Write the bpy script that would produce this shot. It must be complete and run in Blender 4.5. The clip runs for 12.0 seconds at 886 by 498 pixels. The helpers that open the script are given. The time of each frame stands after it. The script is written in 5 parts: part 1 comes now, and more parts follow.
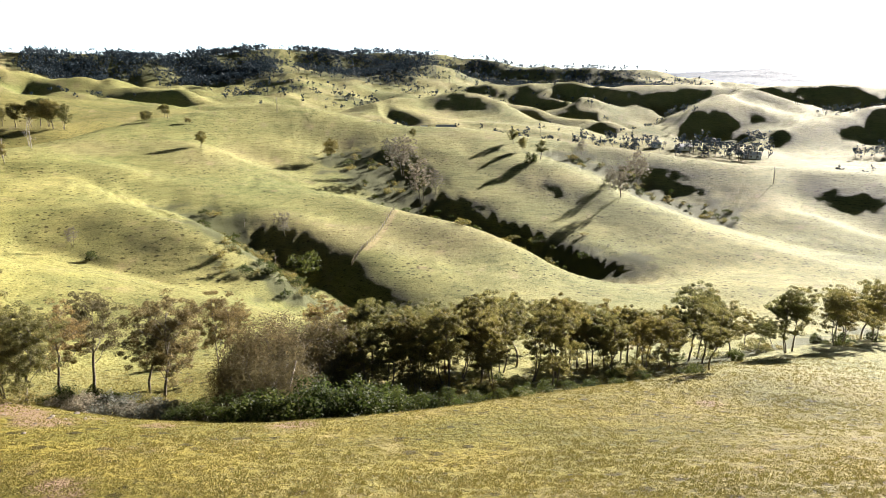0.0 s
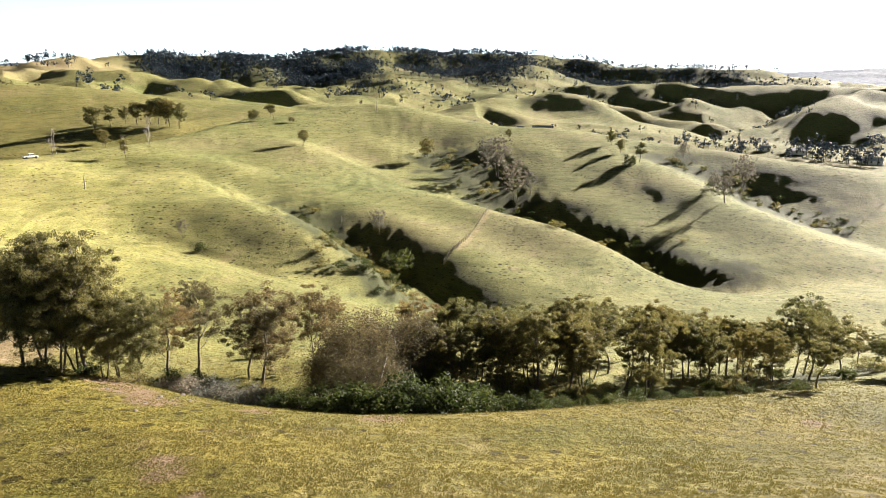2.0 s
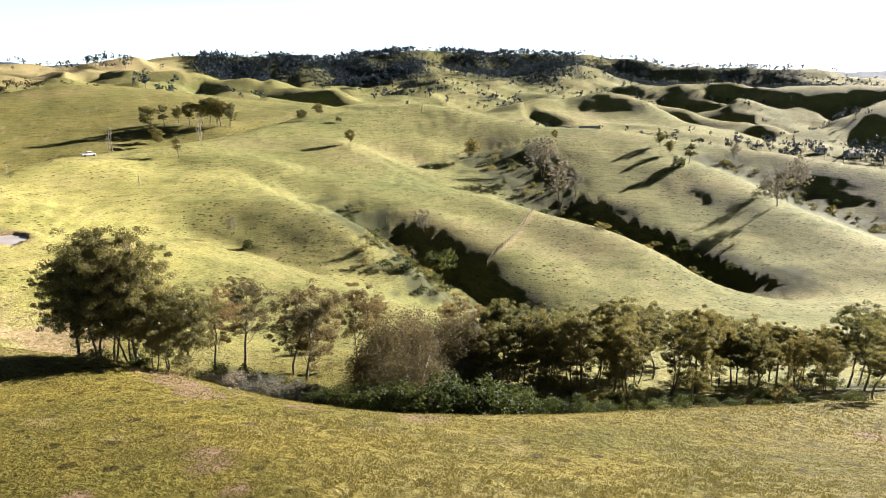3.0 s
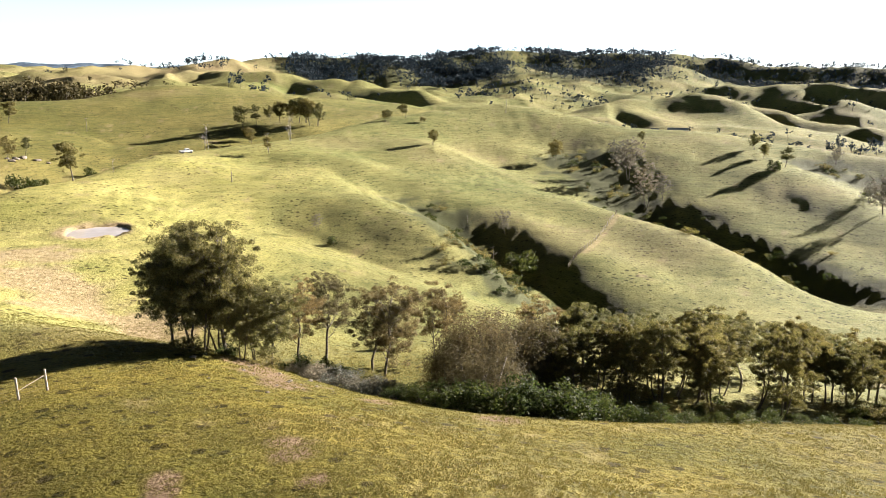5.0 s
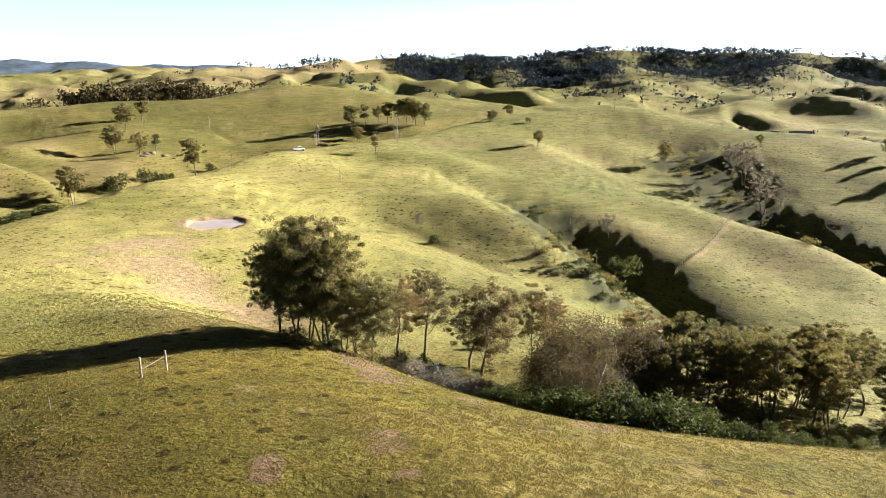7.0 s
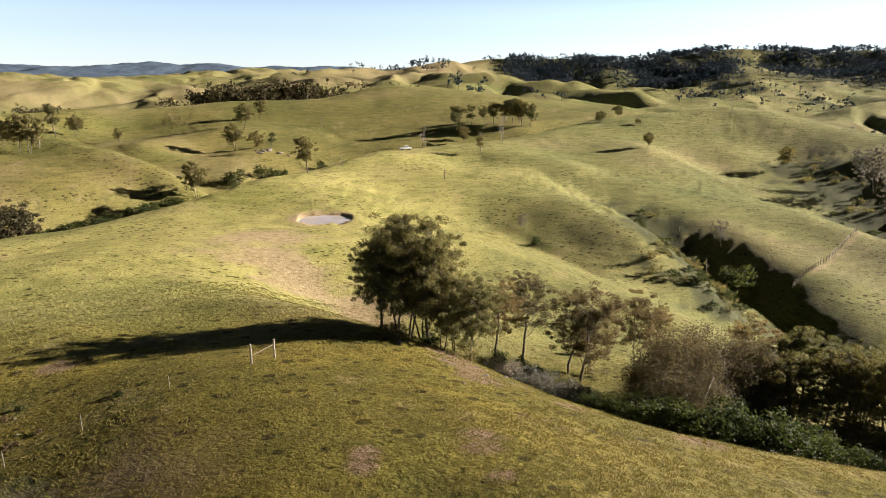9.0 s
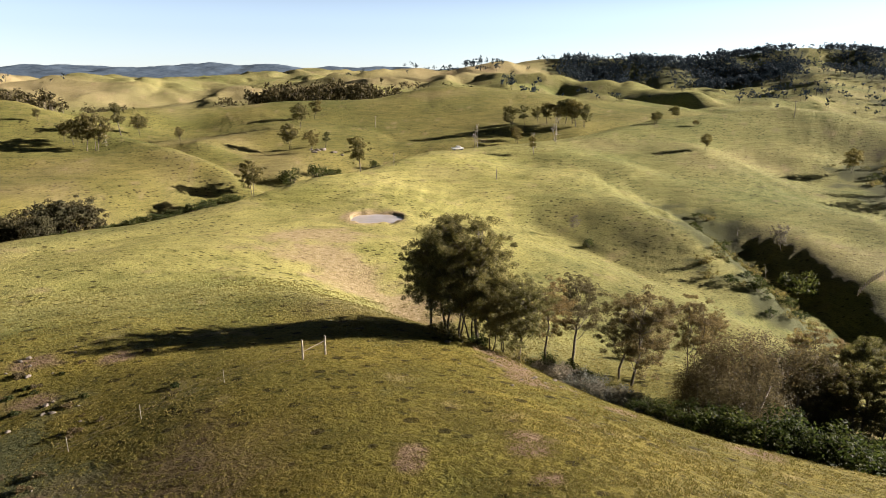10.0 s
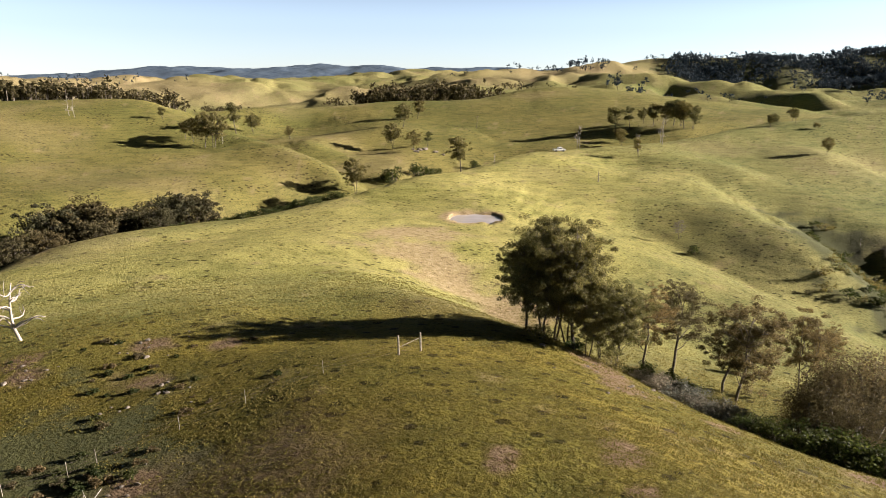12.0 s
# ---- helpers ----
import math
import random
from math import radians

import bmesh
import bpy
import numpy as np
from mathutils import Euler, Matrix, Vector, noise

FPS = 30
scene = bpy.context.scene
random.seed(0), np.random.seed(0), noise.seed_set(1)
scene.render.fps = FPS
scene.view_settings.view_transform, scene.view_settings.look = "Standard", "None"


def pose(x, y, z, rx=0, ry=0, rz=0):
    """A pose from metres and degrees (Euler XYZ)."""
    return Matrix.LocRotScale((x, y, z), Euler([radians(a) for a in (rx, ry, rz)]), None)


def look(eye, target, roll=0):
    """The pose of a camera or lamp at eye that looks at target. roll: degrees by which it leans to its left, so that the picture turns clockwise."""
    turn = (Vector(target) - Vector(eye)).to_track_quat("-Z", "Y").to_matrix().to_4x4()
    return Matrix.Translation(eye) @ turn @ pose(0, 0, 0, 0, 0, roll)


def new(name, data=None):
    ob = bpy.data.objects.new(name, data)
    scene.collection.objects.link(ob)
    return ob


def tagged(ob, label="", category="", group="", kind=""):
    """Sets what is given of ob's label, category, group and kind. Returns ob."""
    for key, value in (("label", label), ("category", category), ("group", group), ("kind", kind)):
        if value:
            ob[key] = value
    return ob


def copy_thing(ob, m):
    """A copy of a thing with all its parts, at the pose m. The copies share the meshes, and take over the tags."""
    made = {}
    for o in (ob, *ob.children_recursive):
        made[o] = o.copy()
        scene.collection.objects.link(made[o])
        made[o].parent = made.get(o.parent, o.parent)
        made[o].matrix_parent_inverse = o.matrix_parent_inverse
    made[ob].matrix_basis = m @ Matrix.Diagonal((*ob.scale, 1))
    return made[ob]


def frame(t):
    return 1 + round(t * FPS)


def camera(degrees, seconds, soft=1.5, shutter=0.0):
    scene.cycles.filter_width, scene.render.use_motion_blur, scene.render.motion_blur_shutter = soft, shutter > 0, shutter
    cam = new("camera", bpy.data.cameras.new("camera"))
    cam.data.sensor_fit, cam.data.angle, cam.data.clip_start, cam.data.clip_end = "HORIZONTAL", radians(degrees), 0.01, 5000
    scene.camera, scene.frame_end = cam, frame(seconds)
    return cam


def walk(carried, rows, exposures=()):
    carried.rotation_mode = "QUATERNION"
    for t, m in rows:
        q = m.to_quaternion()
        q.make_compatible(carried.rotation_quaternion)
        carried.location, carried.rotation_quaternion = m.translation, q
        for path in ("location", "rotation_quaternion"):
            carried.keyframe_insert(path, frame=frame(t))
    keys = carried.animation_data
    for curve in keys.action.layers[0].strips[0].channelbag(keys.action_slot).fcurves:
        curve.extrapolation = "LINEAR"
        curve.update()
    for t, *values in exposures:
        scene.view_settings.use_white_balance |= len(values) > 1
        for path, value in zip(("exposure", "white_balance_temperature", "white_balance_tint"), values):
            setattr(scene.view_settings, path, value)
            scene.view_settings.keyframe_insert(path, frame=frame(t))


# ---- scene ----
# The camera hovers in one place and pans to its left.
cam = camera(64.55, 12.0, soft=0.5)
EYE, PITCH, ROLL = 60.0, -13.2, -0.25
PAN = [
    (0.0, 0.00),
    (0.5, 2.04),
    (1.0, 3.97),
    (1.5, 5.83),
    (2.0, 7.73),
    (2.5, 9.61),
    (3.0, 11.40),
    (5.0, 18.11),
    (5.5, 20.14),
    (6.0, 22.34),
    (6.5, 24.46),
    (7.0, 26.56),
    (9.0, 35.07),
    (9.5, 37.21),
    (10.0, 39.30),
    (10.5, 41.35),
    (11.0, 43.39),
    (11.5, 45.45),
    (12.0, 47.47),
]
EXPOSURES = [(0.0, 1.92, 6200, 14), (2.5, 1.76, 6200, 15), (6.0, 1.82, 6200, 15), (9.0, 1.24, 6450, 18), (12.0, 1.2, 6450, 18)]
walk(cam, [(t, pose(0, 0, EYE, 90 + PITCH, ROLL, yaw)) for t, yaw in PAN], EXPOSURES)

# ---- daylight: a low afternoon sun to the right of the first view ----
SUN_ELEVATION, SUN_BEARING = 18.0, 38.0          # degrees up, degrees clockwise from +y
world = bpy.data.worlds.new("sky")
scene.world = world
world.use_nodes = True
wn = world.node_tree.nodes
sky = wn.new("ShaderNodeTexSky")
sky.sky_type, sky.sun_disc = "NISHITA", False
sky.sun_elevation, sky.sun_rotation = radians(SUN_ELEVATION), radians(SUN_BEARING)
sky.air_density, sky.dust_density, sky.ozone_density, sky.altitude = 1.0, 0.1, 3.0, 0.0
wn["Background"].inputs["Strength"].default_value = 0.02
haze = wn.new("ShaderNodeHueSaturation")          # a pale, washed-out sky
haze.inputs["Saturation"].default_value = 0.6
world.node_tree.links.new(sky.outputs["Color"], haze.inputs["Color"])
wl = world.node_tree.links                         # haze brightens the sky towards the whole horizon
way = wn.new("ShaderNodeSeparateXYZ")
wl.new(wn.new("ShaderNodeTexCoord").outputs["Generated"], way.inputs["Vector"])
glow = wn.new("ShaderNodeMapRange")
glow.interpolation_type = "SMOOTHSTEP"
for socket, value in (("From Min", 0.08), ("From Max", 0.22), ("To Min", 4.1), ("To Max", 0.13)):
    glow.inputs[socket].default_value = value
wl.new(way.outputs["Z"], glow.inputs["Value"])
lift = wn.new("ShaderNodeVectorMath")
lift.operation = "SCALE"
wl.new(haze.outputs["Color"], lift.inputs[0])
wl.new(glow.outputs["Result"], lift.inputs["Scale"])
cool = wn.new("ShaderNodeVectorMath")               # clear, cold air
cool.operation, cool.inputs[1].default_value = "MULTIPLY", (0.9, 1.0, 1.12)
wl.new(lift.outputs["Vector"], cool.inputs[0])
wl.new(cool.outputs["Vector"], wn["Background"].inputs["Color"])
sun_data = bpy.data.lights.new("sun", "SUN")
sun_data.energy, sun_data.angle, sun_data.color = 7.0, radians(0.6), (1.0, 0.91, 0.8)
sun = new("sun", sun_data)
sb, se = radians(SUN_BEARING), radians(SUN_ELEVATION)
SUN_WAY = Vector((math.sin(sb) * math.cos(se), math.cos(sb) * math.cos(se), math.sin(se)))
sun.matrix_world = look(SUN_WAY * 500, (0, 0, 0))

# ---- materials ----
def material(name, rough=0.8, spec=0.2):
    m = bpy.data.materials.new(name)
    m.use_nodes = True
    b = m.node_tree.nodes["Principled BSDF"]
    b.inputs["Roughness"].default_value = rough
    b.inputs["Specular IOR Level"].default_value = spec
    return m, m.node_tree.nodes, m.node_tree.links, b


def noise_node(n, l, vector, scale, detail=4.0, rough=0.55):
    t = n.new("ShaderNodeTexNoise")
    t.inputs["Scale"].default_value, t.inputs["Detail"].default_value, t.inputs["Roughness"].default_value = scale, detail, rough
    l.new(vector, t.inputs["Vector"])
    return t.outputs["Fac"]


def ramp(n, l, fac, stops):
    r = n.new("ShaderNodeValToRGB")
    e = r.color_ramp.elements
    while len(e) < len(stops):
        e.new(0.5)
    for k, (at, c) in zip(e, stops):
        k.position, k.color = at, (*c, 1) if len(c) == 3 else c
    l.new(fac, r.inputs["Fac"])
    return r.outputs["Color"]


def mix(n, l, fac, a, b, kind="MIX"):
    x = n.new("ShaderNodeMix")
    x.data_type, x.blend_type = "RGBA", kind
    for value, socket in ((fac, x.inputs[0]), (a, x.inputs[6]), (b, x.inputs[7])):
        if isinstance(value, (int, float)):
            socket.default_value = value
        elif isinstance(value, tuple):
            socket.default_value = (*value, 1)
        else:
            l.new(value, socket)
    return x.outputs[2]


def bump(n, l, b, height, strength, distance):
    k = n.new("ShaderNodeBump")
    k.inputs["Strength"].default_value, k.inputs["Distance"].default_value = strength, distance
    l.new(height, k.inputs["Height"])
    l.new(k.outputs["Normal"], b.inputs["Normal"])


def attribute(n, name):
    a = n.new("ShaderNodeAttribute")
    a.attribute_name = name
    return a.outputs["Fac"]


def grass_material():
    m, n, l, b = material("pasture", 0.9, 0.1)
    g = n.new("ShaderNodeNewGeometry").outputs["Position"]
    broad = ramp(n, l, noise_node(n, l, g, 0.018, 5, 0.6), [(0.35, (0.158, 0.172, 0.06)), (0.65, (0.248, 0.236, 0.092))])
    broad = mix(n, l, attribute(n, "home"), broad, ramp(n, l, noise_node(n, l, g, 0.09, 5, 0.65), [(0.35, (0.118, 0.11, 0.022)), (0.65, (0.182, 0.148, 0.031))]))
    # Ridge and dam turf: the sun's stronger light there is painted into the grass.
    broad = mix(n, l, attribute(n, "sunny_turf"), broad, ramp(n, l, noise_node(n, l, g, 0.05, 5, 0.6), [(0.35, (0.275, 0.268, 0.085)), (0.65, (0.38, 0.345, 0.13))]))
    patch = ramp(n, l, noise_node(n, l, g, 0.13, 5, 0.65), [(0.3, (0.86, 0.88, 0.84)), (0.7, (1.1, 1.08, 1.04))])
    c = mix(n, l, 1.0, broad, patch, "MULTIPLY")
    tuft = noise_node(n, l, g, 2.6, 4, 0.7)
    c = mix(n, l, 1.0, c, ramp(n, l, tuft, [(0.36, (0.56, 0.57, 0.5)), (0.54, (1.16, 1.15, 1.08))]), "MULTIPLY")
    straw = ramp(n, l, noise_node(n, l, g, 1.1, 6, 0.75), [(0.3, (0.17, 0.12, 0.06)), (0.5, (0.36, 0.27, 0.15)), (0.7, (0.52, 0.41, 0.26))])
    tussock = ramp(n, l, noise_node(n, l, g, 1.1, 3, 0.6), [(0.32, (0.45, 0.46, 0.4)), (0.38, (1.0, 1.0, 1.0))])
    c = mix(n, l, 1.0, c, tussock, "MULTIPLY")
    xyz = n.new("ShaderNodeSeparateXYZ")
    l.new(g, xyz.inputs[0])
    flat = n.new("ShaderNodeCombineXYZ")
    for axis, stretch in (("X", 0.16), ("Y", 0.16), ("Z", 2.6)):
        k = n.new("ShaderNodeMath")
        k.operation = "MULTIPLY"
        k.inputs[1].default_value = stretch
        l.new(xyz.outputs[axis], k.inputs[0])
        l.new(k.outputs[0], flat.inputs[axis])
    terrace = noise_node(n, l, flat.outputs[0], 1.0, 4, 0.6)
    c = mix(n, l, 1.0, c, ramp(n, l, terrace, [(0.36, (0.74, 0.76, 0.7)), (0.5, (1.0, 1.0, 1.0)), (0.66, (1.14, 1.13, 1.1))]), "MULTIPLY")
    clod = ramp(n, l, noise_node(n, l, g, 0.42, 4, 0.7), [(0.33, (0.78, 0.8, 0.74)), (0.43, (1.0, 1.0, 1.0))])
    c = mix(n, l, 1.0, c, clod, "MULTIPLY")
    dots = n.new("ShaderNodeTexVoronoi")                # dung, stones and single tussocks
    dots.inputs["Scale"].default_value = 0.55
    l.new(g, dots.inputs["Vector"])
    sparse = mix(n, l, ramp(n, l, noise_node(n, l, g, 0.06, 3), [(0.42, (0, 0, 0)), (0.6, (1, 1, 1))]), (0.0, 0.0, 0.0), (0.13, 0.13, 0.13))
    near_dot = n.new("ShaderNodeMath")
    near_dot.operation = "SUBTRACT"
    l.new(dots.outputs["Distance"], near_dot.inputs[0])
    l.new(sparse, near_dot.inputs[1])
    c = mix(n, l, 1.0, c, ramp(n, l, near_dot.outputs[0], [(0.1, (0.3, 0.29, 0.24)), (0.17, (1.0, 1.0, 1.0))]), "MULTIPLY")
    c = mix(n, l, attribute(n, "beyond"), c, mix(n, l, 1.0, c, (0.86, 0.8, 0.7), "MULTIPLY"))
    c = mix(n, l, attribute(n, "dull"), c, mix(n, l, 1.0, c, (0.7, 0.7, 0.63), "MULTIPLY"))
    c = mix(n, l, attribute(n, "dry"), c, straw)
    c = mix(n, l, attribute(n, "dark_green"), c, mix(n, l, tuft, (0.04, 0.048, 0.02), (0.125, 0.13, 0.052)))
    c = mix(n, l, attribute(n, "earth"), c, mix(n, l, noise_node(n, l, g, 1.2, 5), (0.09, 0.06, 0.033), (0.27, 0.19, 0.115)))
    # The far range carries the blue of distance haze in its colour.
    c = mix(n, l, attribute(n, "hazy_woods"), c, ramp(n, l, noise_node(n, l, g, 0.05, 6, 0.7), [(0.38, (0.05, 0.08, 0.12)), (0.62, (0.11, 0.15, 0.19))]))
    l.new(c, b.inputs["Base Color"])
    coarse = noise_node(n, l, g, 0.7, 6, 0.75)
    bump(n, l, b, mix(n, l, 0.5, coarse, tuft), 1.0, 0.8)
    return m


PASTURE = grass_material()


def leaf_material(name, dark, light, dry, glow=(1.5, 1.5, 0.9), gloss=0.1, thin=0.42):
    m, n, l, b = material(name, 0.6, gloss)
    g = n.new("ShaderNodeNewGeometry")
    tone = ramp(n, l, g.outputs["Random Per Island"], [(0.0, dark), (0.78, light), (1.0, tuple(0.45 * a + 0.5 * d for a, d in zip(light, dry)))])
    drift = noise_node(n, l, g.outputs["Position"], 0.35, 3)
    c = mix(n, l, 1.0, tone, ramp(n, l, drift, [(0.3, (0.7, 0.7, 0.7)), (0.7, (1.2, 1.2, 1.15))]), "MULTIPLY")
    info = n.new("ShaderNodeObjectInfo")
    c = mix(n, l, 1.0, c, ramp(n, l, info.outputs["Random"], [(0.0, (0.75, 0.82, 0.85)), (1.0, (1.25, 1.12, 1.0))]), "MULTIPLY")
    l.new(c, b.inputs["Base Color"])
    through_leaf = n.new("ShaderNodeBsdfTranslucent")          # leaves let the low sun through, yellower than they reflect it
    l.new(mix(n, l, 1.0, c, glow, "MULTIPLY"), through_leaf.inputs["Color"])
    both = n.new("ShaderNodeMixShader")
    both.inputs[0].default_value = thin
    l.new(b.outputs[0], both.inputs[1])
    l.new(through_leaf.outputs[0], both.inputs[2])
    l.new(both.outputs[0], n["Material Output"].inputs["Surface"])
    return m


def rough_material(name, dark, light, scale, rough=0.85, depth=0.02):
    m, n, l, b = material(name, rough, 0.2)
    g = n.new("ShaderNodeTexCoord").outputs["Object"]
    f = noise_node(n, l, g, scale, 6, 0.65)
    c = ramp(n, l, f, [(0.3, dark), (0.7, light)])
    c = mix(n, l, 1.0, c, ramp(n, l, noise_node(n, l, g, scale * 0.15, 3), [(0.3, (0.75, 0.75, 0.75)), (0.7, (1.15, 1.15, 1.15))]), "MULTIPLY")
    l.new(c, b.inputs["Base Color"])
    bump(n, l, b, f, 0.6, depth)
    return m


GUM_LEAF = leaf_material("gum_leaf", (0.066, 0.064, 0.03), (0.21, 0.196, 0.098), (0.32, 0.28, 0.16))
GREY_LEAF = leaf_material("grey_leaf", (0.13, 0.125, 0.105), (0.27, 0.26, 0.22), (0.36, 0.33, 0.28), (1.1, 1.1, 1.0))
BUSH_LEAF = leaf_material("bush_leaf", (0.026, 0.036, 0.013), (0.075, 0.09, 0.034), (0.15, 0.15, 0.07), (1.2, 1.3, 0.8))
DRY_LEAF = leaf_material("dry_gum_leaf", (0.08, 0.07, 0.036), (0.21, 0.18, 0.095), (0.34, 0.28, 0.16), (1.3, 1.2, 0.95))
SHE_LEAF = leaf_material("casuarina_needles", (0.07, 0.06, 0.034), (0.155, 0.13, 0.075), (0.22, 0.185, 0.11), (1.4, 1.3, 1.0))
# Distant leaves: bluish haze is mixed into their tones.
HAZY_LEAF = leaf_material("hazy_wood_leaf", (0.03, 0.048, 0.066), (0.05, 0.07, 0.088), (0.08, 0.09, 0.092), (1.0, 1.05, 1.1), 0.02, 0.12)
WOOD_LEAF = leaf_material("near_wood_leaf", (0.036, 0.034, 0.018), (0.1, 0.09, 0.046), (0.15, 0.13, 0.075), (1.1, 1.1, 0.9), 0.05, 0.2)
BARK = rough_material("gum_bark", (0.06, 0.048, 0.036), (0.24, 0.21, 0.165), 5.0)
DEAD = rough_material("dead_wood", (0.24, 0.21, 0.17), (0.5, 0.46, 0.39), 6.0)
TIMBER = rough_material("weathered_timber", (0.2, 0.17, 0.13), (0.5, 0.45, 0.36), 9.0)
ROCK = rough_material("pale_rock", (0.1, 0.085, 0.065), (0.3, 0.26, 0.21), 3.0)
CLAY = rough_material("pale_clay", (0.3, 0.25, 0.18), (0.5, 0.43, 0.33), 2.0)

# ---- the land: one sheet drawn through its ridge, spur and gully lines ----
LINES = []


def contour(name, *points):
    """A ridge, spur, slope or gully line of the land: the surface passes through it."""
    LINES.append(points)
    return points


CRESTS = []
contour("home paddock", (-30, 0, 40), (-6.9, 9.8, 43.8), (-0, -20, 44), (26, 15, 45.5))
contour("below the eye", (-0, 3, 43.6), (-6.1, -3.5, 43.8), (6.1, -3.5, 43.8))
contour("home paddock behind", (-51.4, -61.3, 40), (51.4, -61.3, 50), (-0, -150, 48), (-70.5, -25.7, 36), (75, 0, 43))
contour("home paddock front", (-41.7, 5.3, 37.8), (-36.3, 9.6, 38.6), (-30.3, 13.2, 39.9), (-20.6, 19, 42), (-9.5, 27.4, 42.3), (0, 27.5, 42.3), (10.1, 26.7, 42.9),
        (17.9, 25.3, 43.8))
contour("fence brow", (-61.3, 9, 36.9), (-61.6, 13.2, 37.6), (-52.8, 23.9, 38.3), (-39, 31.3, 40.1), (-33.1, 34.1, 39.7), (-27.6, 36.8, 39.8))
contour("paddock shoulder", (-94.8, 15.1, 34.8), (-83.5, 27.7, 35.6), (-62.1, 30, 37.6), (-64.7, 35.9, 37), (-56.6, 41.2, 37.3), (-45.8, 43.2, 37.9), (-39.3, 44, 38.1),
        (-36.1, 47.9, 37.2))
contour("bank top", (-31.7, 46.2, 37), (-26.7, 44.6, 37.2), (-20, 42.6, 37.8), (-14.7, 43.6, 37.3), (-9.3, 45.6, 36.6), (-3.5, 47.9, 36.1), (3, 50.9, 35.6), (10.4, 55,
        34.7), (18.1, 60.3, 33.3), (27.3, 67.7, 31.2), (42.2, 79.5, 27.6), (62.4, 93, 24.5))
contour("paddock mid", (-14, 32.6, 40.9), (-8.8, 34.9, 39.8), (-2.7, 36.9, 39.1), (4, 38.8, 38.6), (11.3, 40.4, 38.3), (19.5, 42.8, 37.9))
contour("paddock right", (21.5, 52.8, 34.6), (34.9, 56, 34.1), (68.9, 57.9, 31), (107.2, 90, 22), (144.9, 38.8, 22))
contour("bank slope", (-26.8, 52.6, 33.5), (-20.6, 51, 33.8), (-14.5, 50.5, 34), (-9.1, 51.7, 33.8), (-3.8, 53.9, 33.2), (4.1, 58.9, 32.1), (11.2, 63.5, 30.8), (23.5,
        72.3, 28.6))
contour("creek bed", (-59.1, 70.5, 30.5), (-42.5, 65.4, 30), (-31.3, 61.5, 29.8), (-21.2, 58.3, 29.5), (-12.5, 58.7, 29.2), (-4.3, 61.4, 29.2), (5.8, 66.7, 29.1), (16,
        75.3, 27), (31.5, 86.5, 24), (55.4, 104.2, 20.2), (85.8, 118.1, 17), (141.4, 141.4, 12))
contour("creek far bank", (-47, 69.6, 29.5), (-32.4, 66.5, 29.2), (-23.9, 65.8, 29.2), (-13.9, 65.5, 29), (-4.8, 68.8, 28.2), (7.9, 75.6, 26.5), (21.3, 85.4, 24), (39,
        96.4, 21.5), (66, 114.3, 18))
contour("tree terrace", (6.7, 63.6, 30.5), (12.4, 63.8, 31), (19.6, 68.2, 29.8), (29.6, 73.2, 29.1), (43.1, 84.6, 26.5), (62, 99.2, 22.7))
contour("back flat", (-38.6, 79.1, 27), (-29, 89.4, 25), (-19.1, 108.3, 22.5), (-4, 115.9, 20), (17, 120.8, 18), (36.4, 126.9, 16), (60.2, 135.2, 14.5))
contour("valley flat", (30.6, 169, 12.6), (47.9, 165, 11.9), (70.6, 163, 13.7), (94.8, 170, 13.3), (116, 177, 13), (184, 184, 10))
contour("spur one", (-108.9, 153, 28.5), (-93.1, 144.6, 26), (-79.1, 136.8, 24.9), (-64.3, 130, 24.7), (-50.6, 121.9, 24.6), (-38.1, 112.7, 25.1), (-25.4, 102.9, 26),
        (-18.7, 96.2, 26.3))
contour("spur one face", (-68.6, 108.1, 29.4), (-51.1, 103, 27.2), (-37.5, 94.9, 26.9), (-47.2, 85.9, 27))
contour("gully one", (-97.9, 152, 26.3), (-80.3, 144.1, 24.5), (-63.9, 134.6, 23.5), (-50, 126.5, 23.2), (-37.4, 117.2, 23.7), (-27.1, 109.7, 23.8), (-18.8, 106.4, 22.5))
contour("spur two", (-136.1, 233, 33.8), (-114.7, 220, 30), (-99.1, 209, 27.7), (-82.9, 197, 24.8), (-69.5, 186, 23.7), (-54.7, 173, 21.6), (-43.1, 160, 20.3), (-32.3,
        146.5, 18.3), (-23.2, 132, 17.6))
contour("spur two face", (-108.7, 184, 30.3), (-85.8, 165, 28), (-69.1, 151, 25.7), (-53.7, 139, 23.7), (-39.4, 129.1, 21.9), (-28.9, 120.6, 20.2))
contour("gully two", (-104.2, 220, 27.4), (-87.8, 209, 23.9), (-75.9, 200, 21.8), (-66.5, 191, 18.9), (-51.7, 177, 16.4), (-38.7, 163, 14), (-28.1, 149.4, 13),
        (-20.3, 138.5, 12.6), (-9, 127.7, 14.7))
contour("gully two rim", (-79.6, 220, 24.8), (-63.3, 213, 22.4), (-47.2, 203, 20.4), (-33.1, 187, 18), (-21.9, 171, 15.4), (-13.6, 156, 14))
contour("spur three", (-103, 301, 34.2), (-85.3, 291, 28.9), (-68.4, 278, 24.3), (-52.5, 265, 21.5), (-29.2, 248, 19.9), (-16.4, 237, 18.4), (-4.5, 226, 16.7), (9.8, 214,
        15.1), (22.6, 201, 12.8), (33.5, 186, 10.6), (41.9, 175, 10.3))
contour("spur three face", (-109.3, 253, 29.7), (-79.1, 241, 26.3), (-52, 224, 22.4), (-31.7, 210, 19.7), (-13.6, 196, 17.6), (2.4, 178, 15.4), (15.6, 160, 14.4))
